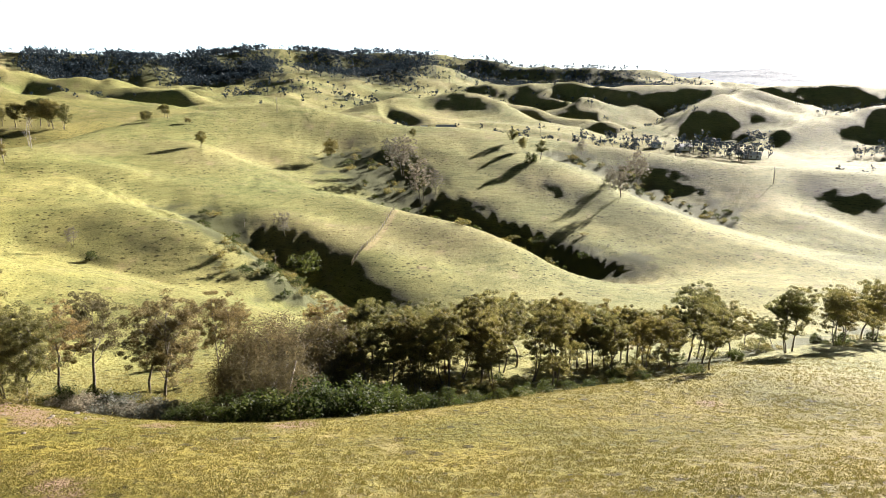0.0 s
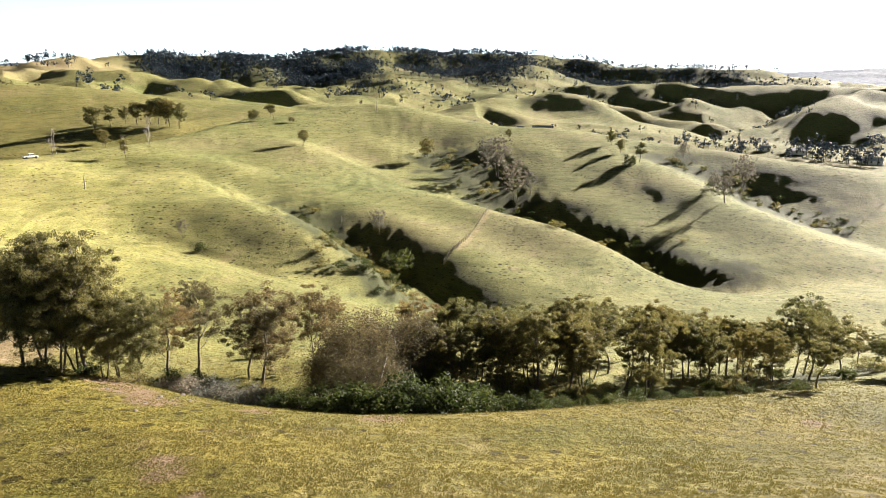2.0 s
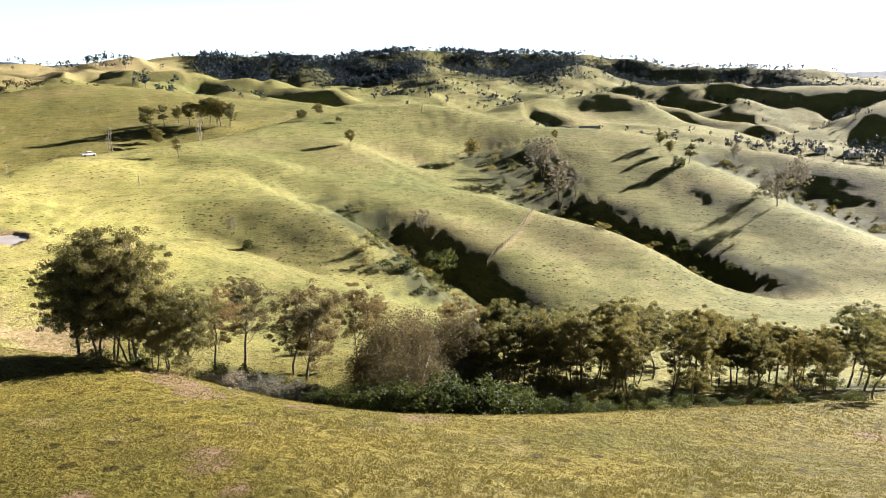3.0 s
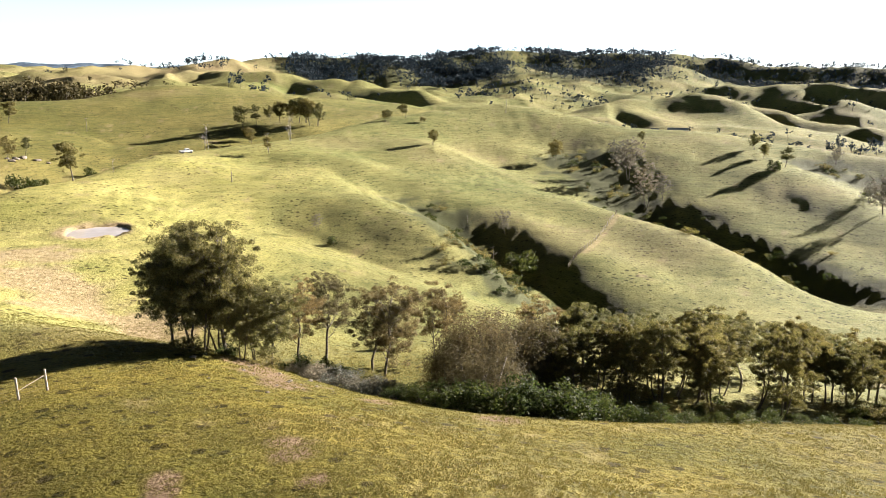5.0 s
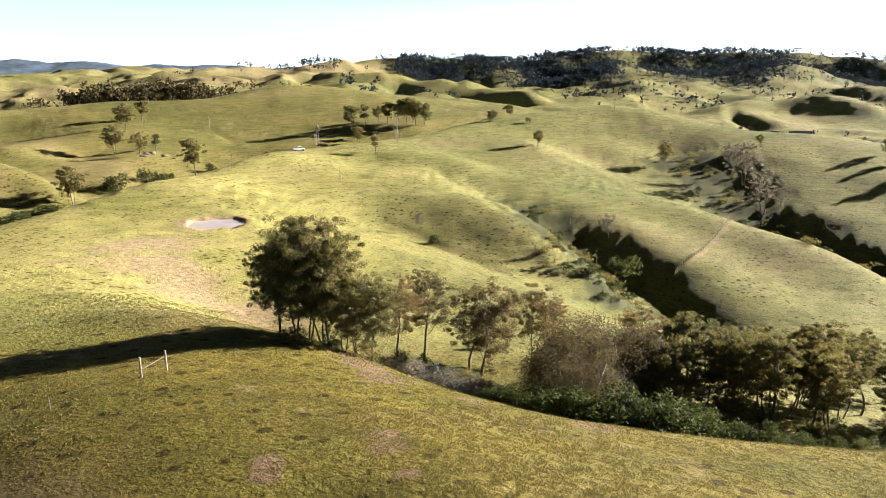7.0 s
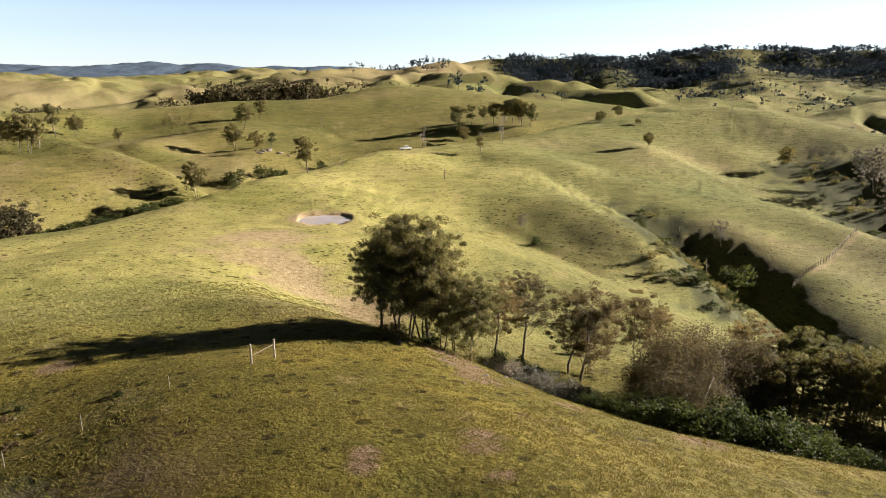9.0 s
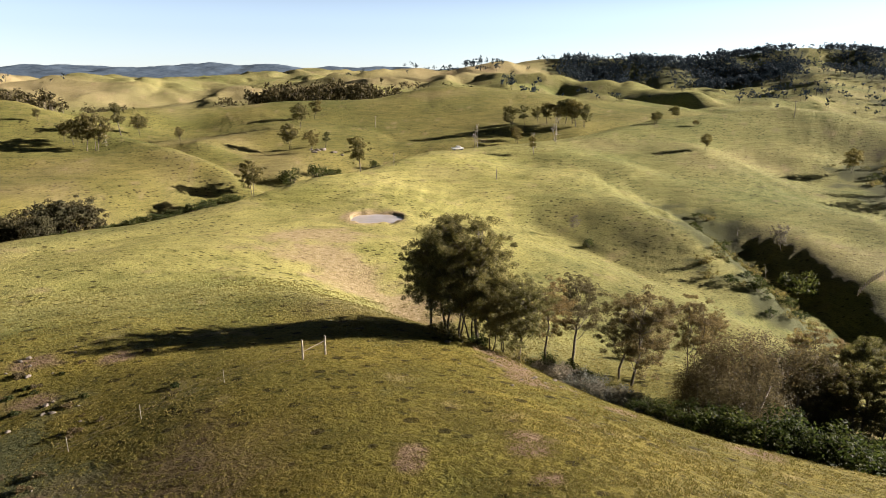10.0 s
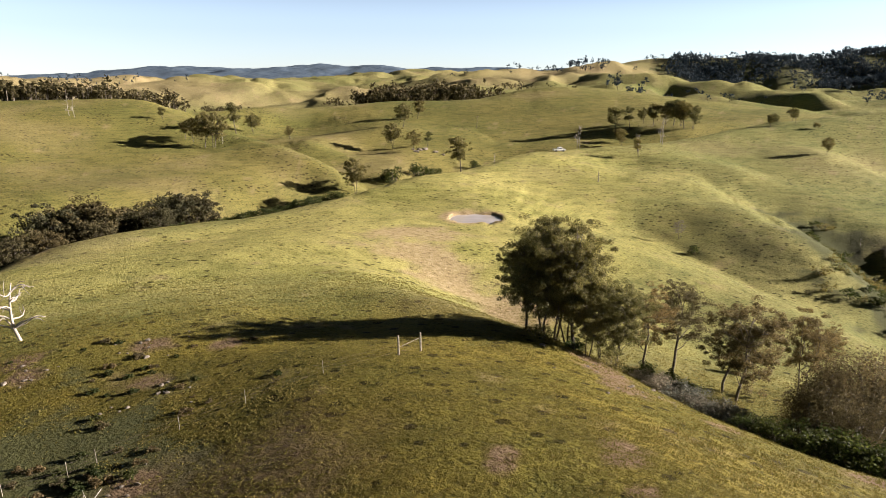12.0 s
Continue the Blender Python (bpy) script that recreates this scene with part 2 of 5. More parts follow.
contour("gully three", (-93.8, 321, 28.3), (-70.3, 306, 23), (-49.1, 296, 20.5), (-33.4, 284, 16), (-18.3, 265, 11.2), (-4.9, 246, 7.6), (10.7, 232, 5.2), (24.3, 216,
        4.4), (36.2, 201, 3.6), (46.7, 188, 5), (55.1, 180, 8.5))
contour("gully pocket", (-39.9, 343, 27), (-30.4, 329, 23.6), (-19.8, 307, 18))
contour("gully three rim", (-53, 358, 26.8), (-29.3, 349, 29.4), (-12, 335, 27.2), (3.6, 286, 17), (18.7, 269, 13.5), (31.6, 248, 10.2), (43.9, 226, 8.4), (52.2, 205,
        8))
contour("spur three top", (-65.4, 364, 31.4), (-50.1, 382, 35.5), (-87.4, 360, 34.5), (-57.4, 317, 22.4))
contour("spur four", (21, 349, 30.1), (41.5, 332, 26.4), (56.8, 313, 23.9), (64.9, 291, 20.1), (71.7, 271, 17), (78, 254, 15.4), (84.2, 235, 13.9), (92.3, 217, 13.3),
        (100.9, 198, 13.1), (109.5, 184, 12.8))
contour("spur four face", (27.9, 299, 19), (47.1, 268, 14.2), (57.7, 237, 10.4), (68, 207, 10.1), (80.9, 188, 11.5))
contour("gully four", (65, 344, 23.9), (73.7, 332, 21.6), (82.3, 311, 15.6), (89.1, 291, 12.2), (95.8, 268, 10.6), (102.4, 241, 10.4), (109.9, 216, 10.1), (119, 194, 10.4))
contour("gully four rim", (83.9, 342, 24.2), (96.7, 328, 20.5), (103, 305, 13.4), (109.4, 281, 10.1), (114.5, 256, 9), (119.9, 228, 9.5))
contour("pole slope", (126.4, 316, 19.5), (144.7, 305, 19), (128.2, 278, 13.1), (138, 257, 13.4), (139.9, 238, 12.1), (142.2, 220, 12))
contour("gully five", (147.6, 295, 14.1), (154, 271, 9.4), (158, 245, 7))
contour("gully five rim", (162, 305, 17.4), (172, 287, 15.2), (175, 274, 12.9), (197, 252, 14))
MAIN_RIDGE = contour("main ridge", (-120.4, 19.8, 32.2), (-124.8, 28.6, 31.7), (-130.7, 44.3, 31.7), (-135.9, 63.4, 31.2), (-140.9, 83.9, 31.1), (-149.2, 100.6, 31.5),
        (-160, 127.9, 31.5), (-166, 159, 31.3), (-176, 194, 32.1), (-179, 228, 32.5), (-167, 267, 34.8), (-157, 296, 37.7), (-148.4, 344, 42.4), (-118.8, 390, 46.9),
        (-101.1, 413, 48.4), (-75.4, 423, 45.6), (-44.2, 413, 40.3), (-11.3, 408, 35.9), (20.9, 404, 35.6), (42.3, 393, 32.7), (65, 378, 30.8), (91.5, 363, 28.4), (115.7,
        347, 26), (140.1, 338, 24), (164, 332, 23), (198, 313, 22.3))
contour("dam terrace", (-132.9, 106, 31.7), (-114.6, 104.4, 31.6), (-106.5, 107, 31.4), (-103.8, 115.1, 31.1), (-100, 122.3, 29.5))
contour("dam ridge side", (-97.4, 36.6, 34.8), (-99.7, 51, 34.6), (-101.3, 68, 33.8), (-128, 166, 30.8), (-134.2, 148.3, 31.8))
contour("slip slope", (-102.3, 80.2, 33), (-90, 79.3, 32), (-77.3, 75.4, 30.2), (-68, 73.3, 29), (-81.6, 90.7, 30.6), (-85, 111.2, 30.2))
contour("slip brow", (-81.5, 50.8, 34.8), (-71.1, 51.9, 35.5), (-61.7, 52.5, 35.8), (-55.3, 52.1, 36.1), (-48, 51, 36.4), (-42.8, 50.3, 36.7))
contour("slip foot", (-70.8, 60.3, 33), (-65.5, 61.7, 31.8), (-57.8, 62.4, 30), (-51.3, 61.4, 29.5))
contour("ridge brow", (-146.9, 217, 32.3), (-126.9, 229, 31.1), (-110.4, 238, 31.9), (-144.4, 263, 34.7), (-134, 286, 34.4), (-135.3, 317, 38.5), (-114.8, 357, 41.6),
        (-101.4, 382, 43.3))
contour("left gully", (-139.5, -12.2, 16), (-157, 33.3, 18), (-168, 58, 19), (-180, 87.7, 21), (-197, 122.9, 23.5), (-209, 158, 27), (-236, 185, 28.3), (-255, 217, 30.7))
contour("left gully side", (-144, 24.2, 27), (-149.3, 45.3, 28.6), (-152, 71.1, 28.7), (-157, 88.5, 27.8), (-164, 110.7, 28.1))
contour("left hill foot", (-185, 31.8, 27.9), (-185, 49.9, 27.7), (-192, 90, 26), (-195, 114.4, 27.5), (-197, 133.2, 29.3))
contour("left hill face", (-226, 40.2, 31.9), (-228, 62.4, 31.4), (-229, 88.9, 32.6), (-222, 115.2, 33.2), (-282, 69.1, 37.6), (-277, 97.5, 37.4), (-260, 118.9, 35.9))
contour("left hill nose", (-204, 137.8, 31.8), (-239, 141.3, 35.1), (-279, 140.3, 39.1), (-322, 137.2, 44.2), (-358, 141.3, 47.2))
CRESTS += [contour("left hill top", (-374, -66, 56), (-393, 74.5, 51.2), (-399, 113.7, 50.6), (-372, 146.9, 47.6))]
contour("left hill back", (-517, 54.4, 46), (-495, 161, 44), (-424, 225, 38), (-335, 218, 33), (-274, 185, 30), (-700, 0, 40))
contour("mid hill face", (-296, 214, 34.5), (-272, 172, 33.8), (-311, 283, 38.9), (-256, 260, 32.3), (-255, 232, 31), (-244, 278, 31.5), (-264, 314, 38.2), (-364, 256,
        41))
CRESTS += [contour("mid hill", (-418, 215, 44.4), (-413, 245, 44.7), (-405, 275, 45.9), (-390, 313, 48.3), (-355, 366, 51.9), (-335, 404, 57.9), (-309, 437, 57.3), (-281,
        467, 53.4), (-233, 492, 47.3), (-189, 506, 42.5))]
contour("ridge back", (-211, 273, 29.6), (-202, 316, 34.1), (-188, 336, 37.8), (-175, 371, 39.5), (-167, 423, 42.2), (-137.8, 481, 40))
contour("clump hollow", (-217, 318, 36.5), (-200, 346, 39.2), (-192, 407, 43), (-215, 384, 44.5))
contour("back valley", (-676, 181, 42), (-629, 307, 38), (-557, 390, 40), (-489, 472, 46), (-431, 552, 46), (-360, 624, 40), (-270, 668, 34))
contour("brown hills", (-886, -156, 65), (-884, 171, 66.1), (-872, 222, 64.2), (-877, 277, 67.2), (-1043, 485, 72.7), (-973, 513, 66.9), (-1059, 664, 70.2), (-1199, 901,
        86.5), (-1125, 992, 84.9))
contour("brown hill foot", (-744, 295, 50.2), (-711, 408, 50), (-777, 547, 59.4), (-731, 209, 54.4))
contour("forest hill", (-484, 388, 49.4), (-467, 438, 55.1), (-557, 574, 66.2))
CRESTS += [contour("tree row ridge", (-672, 671, 76.7), (-674, 739, 77.7), (-634, 812, 82.3), (-618, 898, 92.4), (-610, 975, 99.9), (-561, 1038, 97.9), (-498, 1092,
        96.3), (-524, 1113, 99), (-461, 1194, 100.5), (-424, 1282, 109.5), (-333, 1380, 122.2), (-255, 1458, 118.4), (-174, 1540, 120.9), (-81.4, 1598, 122.5), (5.9,
        1680, 128.6), (95.6, 1647, 112.8), (179, 1590, 99.3), (276, 1576, 92.2), (405, 1599, 94.5), (489, 1628, 89.2))]
contour("tree row ridge foot", (-512, 562, 57.4), (-492, 631, 63.5), (-443, 666, 60.8), (-403, 714, 58.1), (-328, 752, 55.6))
contour("far left spur", (-444, 783, 70), (-379, 761, 64.2), (-305, 740, 58.7), (-213, 667, 49.9))
contour("far left gully", (-332, 616, 51.5), (-285, 618, 47.3), (-223, 621, 43.7), (-210, 730, 48.7), (-216, 874, 50.3))
CRESTS += [contour("wood spur", (-298, 1214, 100.1), (-252, 1091, 79.6), (-200, 959, 62.8), (-148.3, 837, 49.7))]
contour("wood hollow", (-524, 990, 65.3), (-476, 1003, 64), (-421, 1108, 75), (-384, 1153, 61.8), (-326, 1170, 58.6), (-235, 1329, 67), (-175, 1349, 50.9), (-100.1, 1336,
        47.2), (17.9, 1570, 86.3), (90.4, 1547, 79.2), (171, 1510, 71), (260, 1477, 65.5), (366, 1485, 66))
CRESTS += [contour("bright spur", (-24.8, 1250, 95.9), (-40.1, 1129, 77), (-68.1, 1018, 59.7), (-95.3, 895, 42.4))]
CRESTS += [contour("far crest", (72.3, 1088, 61.1), (139.6, 1081, 63), (195, 1062, 63.2), (238, 1012, 53.2))]
contour("far crest foot", (76.7, 1027, 48), (115.7, 1013, 45), (167, 986, 41), (207, 953, 36))
CRESTS += [contour("knoll", (-101.4, 693, 37.1), (-59.5, 718, 43.2), (-14.8, 745, 45.6), (27.1, 770, 51.8), (50.7, 758, 47.4), (72.3, 731, 34.9), (98.3, 708, 25.4),
        (130.2, 667, 19.1))]
contour("knoll foot", (-87, 594, 34.4), (-39.1, 579, 29.4), (7.1, 600, 29.9), (53.7, 588, 27.5), (96.3, 562, 23.3), (134.2, 533, 19.9))
CRESTS += [contour("second spur", (69, 837, 48.7), (112.8, 817, 37.8), (158, 779, 25.1), (182, 738, 17.3))]
contour("second spur foot", (41.8, 817, 42.6), (75.6, 796, 29.6), (108.1, 778, 19.5), (135.3, 756, 15.5))
contour("knoll gully", (8.2, 700, 37.5), (40.9, 689, 32.6))
contour("ridge hollow behind", (-72.4, 515, 32), (-0, 520, 26), (68.2, 485, 20), (121.6, 454, 16), (191, 429, 14), (257, 381, 13))
CRESTS += [contour("valley road", (163, 515, 18.6), (199, 502, 17), (222, 448, 13.6), (256, 406, 13.3), (302, 360, 12))]
CRESTS += [contour("right ridge", (143.9, 888, 31.9), (196, 940, 46.4), (252, 988, 58), (313, 1013, 62.8), (404, 1001, 61.7), (469, 973, 58.2), (538, 960, 60.8), (575,
        938, 62.4), (778, 778, 68))]
CRESTS += [contour("right spur", (178, 667, 20.4), (227, 725, 33), (280, 781, 44.4), (328, 827, 53.1), (366, 888, 58.1))]
contour("right spur end", (339, 790, 43.2), (345, 733, 33.2), (346, 688, 29.6))
contour("right spur foot", (188, 645, 16), (220, 663, 15), (259, 684, 16), (295, 692, 21), (322, 705, 27))
contour("right valley floor", (184, 582, 14.6), (220, 580, 14), (224, 513, 16.1))
contour("right hollow", (181, 861, 28), (225, 872, 28.5), (268, 903, 34), (306, 933, 42), (336, 947, 48), (423, 868, 36), (487, 887, 41), (539, 883, 48))
CRESTS += [contour("near right spur", (238, 551, 15.5), (272, 585, 24), (317, 619, 31.2), (372, 657, 35.2), (428, 694, 44.7), (602, 669, 60))]
contour("near right face", (246, 549, 13.5), (285, 560, 15), (335, 586, 18), (376, 602, 21))
contour("near right floor", (241, 489, 13.3), (279, 486, 14.9), (306, 487, 15.7))
contour("back of the range", (-972, 2085, 70), (-209, 2391, 60), (595, 2222, 40), (1090, 1556, 30), (-2078, 1200, 50), (-1414, 1685, 60), (-2192, 192, 50))
contour("blue range", (-3885, -340, 50), (-3731, 719, 68.7), (-3748, 1080, 84.4), (-3694, 1250, 118.3), (-3683, 1560, 130), (-3536, 1869, 132), (-3371, 2153, 138),
        (-3234, 2354, 136), (-3005, 2486, 124), (-2781, 2735, 128), (-1690, 3625, 100), (-331, 3786, 100), (1048, 3234, 111), (1205, 3179, 108.5), (1412, 3202,
        121.8), (1575, 3125, 104.6), (1880, 3070, 93.5), (2758, 2314, 70))
contour("blue range lee", (-4582, -401, 0), (-4417, 1607, 0), (-3600, 3021, 0), (-2350, 4070, 0), (-401, 4582, 0), (1471, 4041, 0), (3371, 2828, 0))
contour("behind the camera", (-0, -600, 70), (-386, -460, 60), (386, -460, 50), (500, 0, 30), (846, 308, 60), (1576, -278, 80), (-0, -2500, 120), (-1299, -750, 80),
        (2250, -2681, 120), (-2571, -3064, 140))
contour("main ridge lee", (-163, 109.6, 23.9), (-175, 139.4, 23.6), (-181, 173, 23), (-192, 212, 23.6), (-195, 249, 23.8), (-182, 291, 26.1), (-171, 323, 29.1), (-161, 376, 34), (-129.8, 425, 38.4), (-110.4, 450, 39.9), (-82.3, 461, 36.7))
contour("main ridge far lee", (-47.8, 446, 32.3), (-12.3, 440, 27.5), (22.7, 437, 27.2), (45.8, 424, 24.2), (70.4, 409, 22.3), (99, 392, 19.8), (125.2, 375, 17.3), (152, 365, 15.2), (178, 358, 14.2), (214, 338, 13.5))
contour("mid hill lee", (-460, 237, 39.4), (-454, 269, 39.6), (-446, 303, 40.7), (-429, 344, 43.4), (-390, 403, 47.2), (-368, 445, 53.7), (-340, 480, 53), (-309, 514,
        48.8), (-256, 542, 42.1), (-207, 557, 37))
contour("left hill top lee", (-440, 83.1, 47.3), (-447, 127.1, 46.3), (-417, 164, 42.8))
contour("left hill nose lee", (-216, 146, 27.2), (-254, 149.7, 30.4), (-295, 148.6, 34.3), (-341, 145.2, 39.4))
contour("knoll lee", (-104.5, 713, 32), (-61.4, 739, 38.1), (-15.2, 767, 40.4), (28, 793, 46.7), (52.3, 781, 42.2), (74.5, 753, 29.5), (101.5, 729, 19.8), (134.3, 687,
        13.6))
contour("second spur lee", (71.9, 871, 42.9), (117.5, 850, 31.7), (164, 810, 18.7), (189, 767, 10.8))
contour("right ridge lee", (159, 977, 23), (216, 1034, 38.6), (278, 1087, 51.1), (345, 1114, 56.3), (445, 1101, 55.1), (517, 1070, 51.5), (592, 1055, 54.4), (634, 1031,
        56.3))
contour("right spur lee", (189, 707, 11.4), (241, 769, 24.2), (298, 828, 35.7), (349, 877, 44.6), (388, 941, 49.4))
contour("near right spur lee", (255, 589, 6.8), (292, 625, 15.6), (339, 662, 23), (399, 703, 26.9), (459, 742, 36.8))
contour("far crest lee", (76, 1142, 54.1), (146.8, 1135, 56.2), (206, 1115, 56.6), (251, 1063, 46.4))
contour("tree row ridge lee", (-739, 739, 72.1), (-741, 813, 72.9), (-697, 893, 77.7), (-680, 988, 88.6), (-671, 1072, 96.5), (-617, 1142, 94.3), (-547, 1201, 92.6),
        (-577, 1224, 95.5), (-507, 1313, 96.6), (-467, 1410, 106), (-366, 1518, 119.3), (-281, 1603, 114.6), (-192, 1694, 116.9), (-89.6, 1758, 118.1), (6.5, 1848,
        124.3), (105.4, 1812, 107.1), (198, 1749, 92.7), (304, 1733, 85), (446, 1759, 87.2), (539, 1791, 81.3))
contour("far left spur lee", (-471, 829, 65.5), (-402, 806, 59.5), (-324, 784, 53.8), (-226, 707, 44.9))
contour("brown hills lee", (-954, 184, 62.8), (-942, 240, 60.6), (-948, 299, 63.7), (-1126, 523, 68.3), (-1051, 554, 62.2), (-1144, 717, 65), (-1295, 973, 81.3), (-1215,
        1071, 79.5))
RILLS = [
    [(-95, 153, 0), (-84, 148, 0), (-74, 142, 0), (-62, 135, 0), (-52, 128, 0)],
    [(-97, 296, 0), (-82, 286, 0), (-69, 279, 0), (-53, 267, 0), (-42, 279, 0), (-34, 286, 0)],
    [(96, 296, 0), (108, 254, 0), (118, 224, 0), (129, 206, 0)],
    [(-115, 224, 0), (-100, 211, 0), (-78, 180, 0), (-63, 166, 0)],
    [(-46, 154, 0), (-43, 181, 0), (-31, 166, 0)],
    [(-252, 269, 0), (-267, 276, 0), (-279, 282, 0)],
    [(-100, 149, 0), (-92, 148, 0), (-80, 143, 0), (-70, 139, 0)],
]


GULLIES = [[(-72, 205, 0), (-58, 185, 0), (-45, 163, 0), (-35, 148, 0), (-25, 135, 0)], [(-44, 340, 0), (-28, 305, 0), (-10, 262, 0), (5, 238, 0), (22, 223, 0), (42, 208, 0)],
           [(64, 345, 0), (78, 322, 0), (92, 300, 0), (108, 272, 0)]]


def along(points, step=2):
    """Points along a line, rounded through its corners."""
    p = np.array(points, float)
    out = [p[0]]
    for i in range(len(p) - 1):
        a, b, c, d = p[max(i - 1, 0)], p[i], p[i + 1], p[min(i + 2, len(p) - 1)]
        for k in range(1, step + 1):
            u = k / step
            out.append(0.5 * (2 * b + (c - a) * u + (2 * a - 5 * b + 4 * c - d) * u * u + (3 * b - a - 3 * c + d) * u ** 3))
    return np.array(out)


KNOTS = np.concatenate([along(p) for p in LINES])


def bend(d2):
    return -np.sqrt(d2 + 0.0144)


def solve_land():
    xy, z = KNOTS[:, :2] / 100, KNOTS[:, 2]
    n = len(xy)
    d2 = ((xy[:, None] - xy[None]) ** 2).sum(2)
    a = np.zeros((n + 3, n + 3))
    near = np.hypot(*KNOTS[:, :2].T) / 100
    a[:n, :n] = bend(d2) + np.diag(0.0015 * near + 0.0005)
    a[:n, n] = a[n, :n] = 1
    a[:n, n + 1:], a[n + 1:, :n] = xy, xy.T
    return np.linalg.solve(a, np.concatenate([z, np.zeros(3)]))


WEIGHTS = solve_land()


def smooth_land(x, y):
    x, y = np.atleast_1d(x).ravel(), np.atleast_1d(y).ravel()
    out = np.empty(len(x))
    kx, ky = KNOTS[:, 0] / 100, KNOTS[:, 1] / 100
    for i in range(0, len(x), 400):
        px, py = x[i:i + 400, None] / 100, y[i:i + 400, None] / 100
        out[i:i + 400] = bend((px - kx) ** 2 + (py - ky) ** 2) @ WEIGHTS[:-3] + WEIGHTS[-3] + px[:, 0] * WEIGHTS[-2] + py[:, 0] * WEIGHTS[-1]
    return out


def grain(x, y, size, octaves=3, seed=0):
    """Smooth noise from -1 to 1, with features of that many metres."""
    total, amp = np.zeros(len(x)), 1.0
    for o in range(octaves):
        u, v = x / size * 2 ** o + 17.3 * o + seed, y / size * 2 ** o - 9.1 * o + seed * 1.7
        i, j = np.floor(u), np.floor(v)
        fu, fv = u - i, v - j
        fu, fv = fu * fu * (3 - 2 * fu), fv * fv * (3 - 2 * fv)

        def h(a, b):
            s = np.sin(a * 127.1 + b * 311.7 + o * 74.7) * 43758.5453
            return s - np.floor(s)
        total += amp * ((h(i, j) * (1 - fu) + h(i + 1, j) * fu) * (1 - fv) + (h(i, j + 1) * (1 - fu) + h(i + 1, j + 1) * fu) * fv - 0.5) * 2
        amp *= 0.5
    return total


def smoothstep(a, b, v):
    u = np.clip((v - a) / (b - a), 0, 1)
    return u * u * (3 - 2 * u)


CREST_STEPS = np.concatenate([np.hstack([along(c, 3)[:-1, :2], np.diff(along(c, 3)[:, :2], axis=0)]) for c in CRESTS])
DAM = (-107.0, 108.0, 31.2)          # x, y, water level


def land(x, y):
    """The ground's height."""
    x, y = np.atleast_1d(np.asarray(x, float)).ravel(), np.atleast_1d(np.asarray(y, float)).ravel()
    z = smooth_land(x, y)
    r = np.hypot(x, y)
    far = smoothstep(350, 900, r)
    hill = smoothstep(110, 190, r) * (1 - far)
    z += grain(x, y, 14, 3) * 0.2 * (1 - far) + grain(x, y, 32, 4, 5) * 0.4 * hill + (0.35 - np.abs(grain(x, y, 120, 3, 9))) * 9 * far * (1 - smoothstep(2200, 3200, r))
    z += grain(x, y, 45, 3, 13) * 2.2 * far * (1 - smoothstep(2200, 3200, r))
    z += 0.09 * np.sin(z * 7.0 + 2.5 * grain(x, y, 25, 2, 3)) * hill          # cattle terraces
    z += (14 * grain(x, y, 420, 3, 19) + 9 * grain(x, y, 130, 3, 23)) * smoothstep(2600, 3300, r)
    out = np.nonzero(r > 430)[0]
    if len(out):                                          # washed-out gullies down the far hills
        xs, ys = x[out], y[out]
        wx, wy = xs + 30 * grain(xs, ys, 160, 2, 81), ys + 30 * grain(xs, ys, 160, 2, 82)
        cut = np.exp(-(grain(wx, wy, 150, 2, 83) / 0.24) ** 2) + 0.45 * np.exp(-(grain(wx, wy, 60, 2, 84) / 0.26) ** 2)
        d2 = np.full(len(out), 1e9)
        for px, py, ex, ey in CREST_STEPS:
            u = np.clip(((xs - px) * ex + (ys - py) * ey) / (ex * ex + ey * ey + 1e-6), 0, 1)
            d2 = np.minimum(d2, (xs - px - u * ex) ** 2 + (ys - py - u * ey) ** 2)
        s = r[out] / 800                                  # sharp spur crests with a hollow on either side
        d = np.sqrt(d2) * (1 + 0.25 * grain(xs, ys, 90, 2, 85)) / (70 * s)
        z[out] -= 3 * s * np.clip(np.minimum(d, (2.6 - d) / 1.6), 0, 1) * smoothstep(560, 700, r[out]) * (1 - smoothstep(1900, 2500, r[out]))
        z[out] -= 6.5 * cut * (1 - np.exp(-d2 / 55.0 ** 2)) * smoothstep(430, 620, r[out]) * (1 - smoothstep(1900, 2500, r[out]))
    for pts in GULLIES:                                   # broken, scrubby gully walls
        near = np.nonzero((np.abs(x - pts[len(pts) // 2][0]) < 110) & (np.abs(y - pts[len(pts) // 2][1]) < 110))[0]
        xs, ys, d2 = x[near], y[near], np.full(len(near), 1e9)
        for px, py, _ in along(pts, 5):
            d2 = np.minimum(d2, (xs - px) ** 2 + (ys - py) ** 2)
        z[near] += np.exp(-d2 / 17.0 ** 2) * (grain(xs, ys, 6, 3, 61) * 0.4 + 0.2 * np.sin(z[near] * 5.0))
    for pts in RILLS:
        near = np.nonzero((np.abs(x - pts[len(pts) // 2][0]) < 70) & (np.abs(y - pts[len(pts) // 2][1]) < 70))[0]
        xs, ys, d2 = x[near], y[near], np.full(len(near), 1e9)
        for px, py, _ in along(pts, 12):
            d2 = np.minimum(d2, (xs - px) ** 2 + (ys - py) ** 2)
        z[near] -= 0.6 * np.exp(-d2 / 2.4 ** 2) * (0.85 + 0.3 * grain(xs, ys, 9, 2, 2))
    d = np.hypot(x - DAM[0], y - DAM[1])
    level = np.where(d < 5.2, DAM[2] - 1.2, DAM[2] + 0.45 + 0.25 * grain(x, y, 2.0, 2, 8))
    bowl = smoothstep(10.0, 7.0, d)
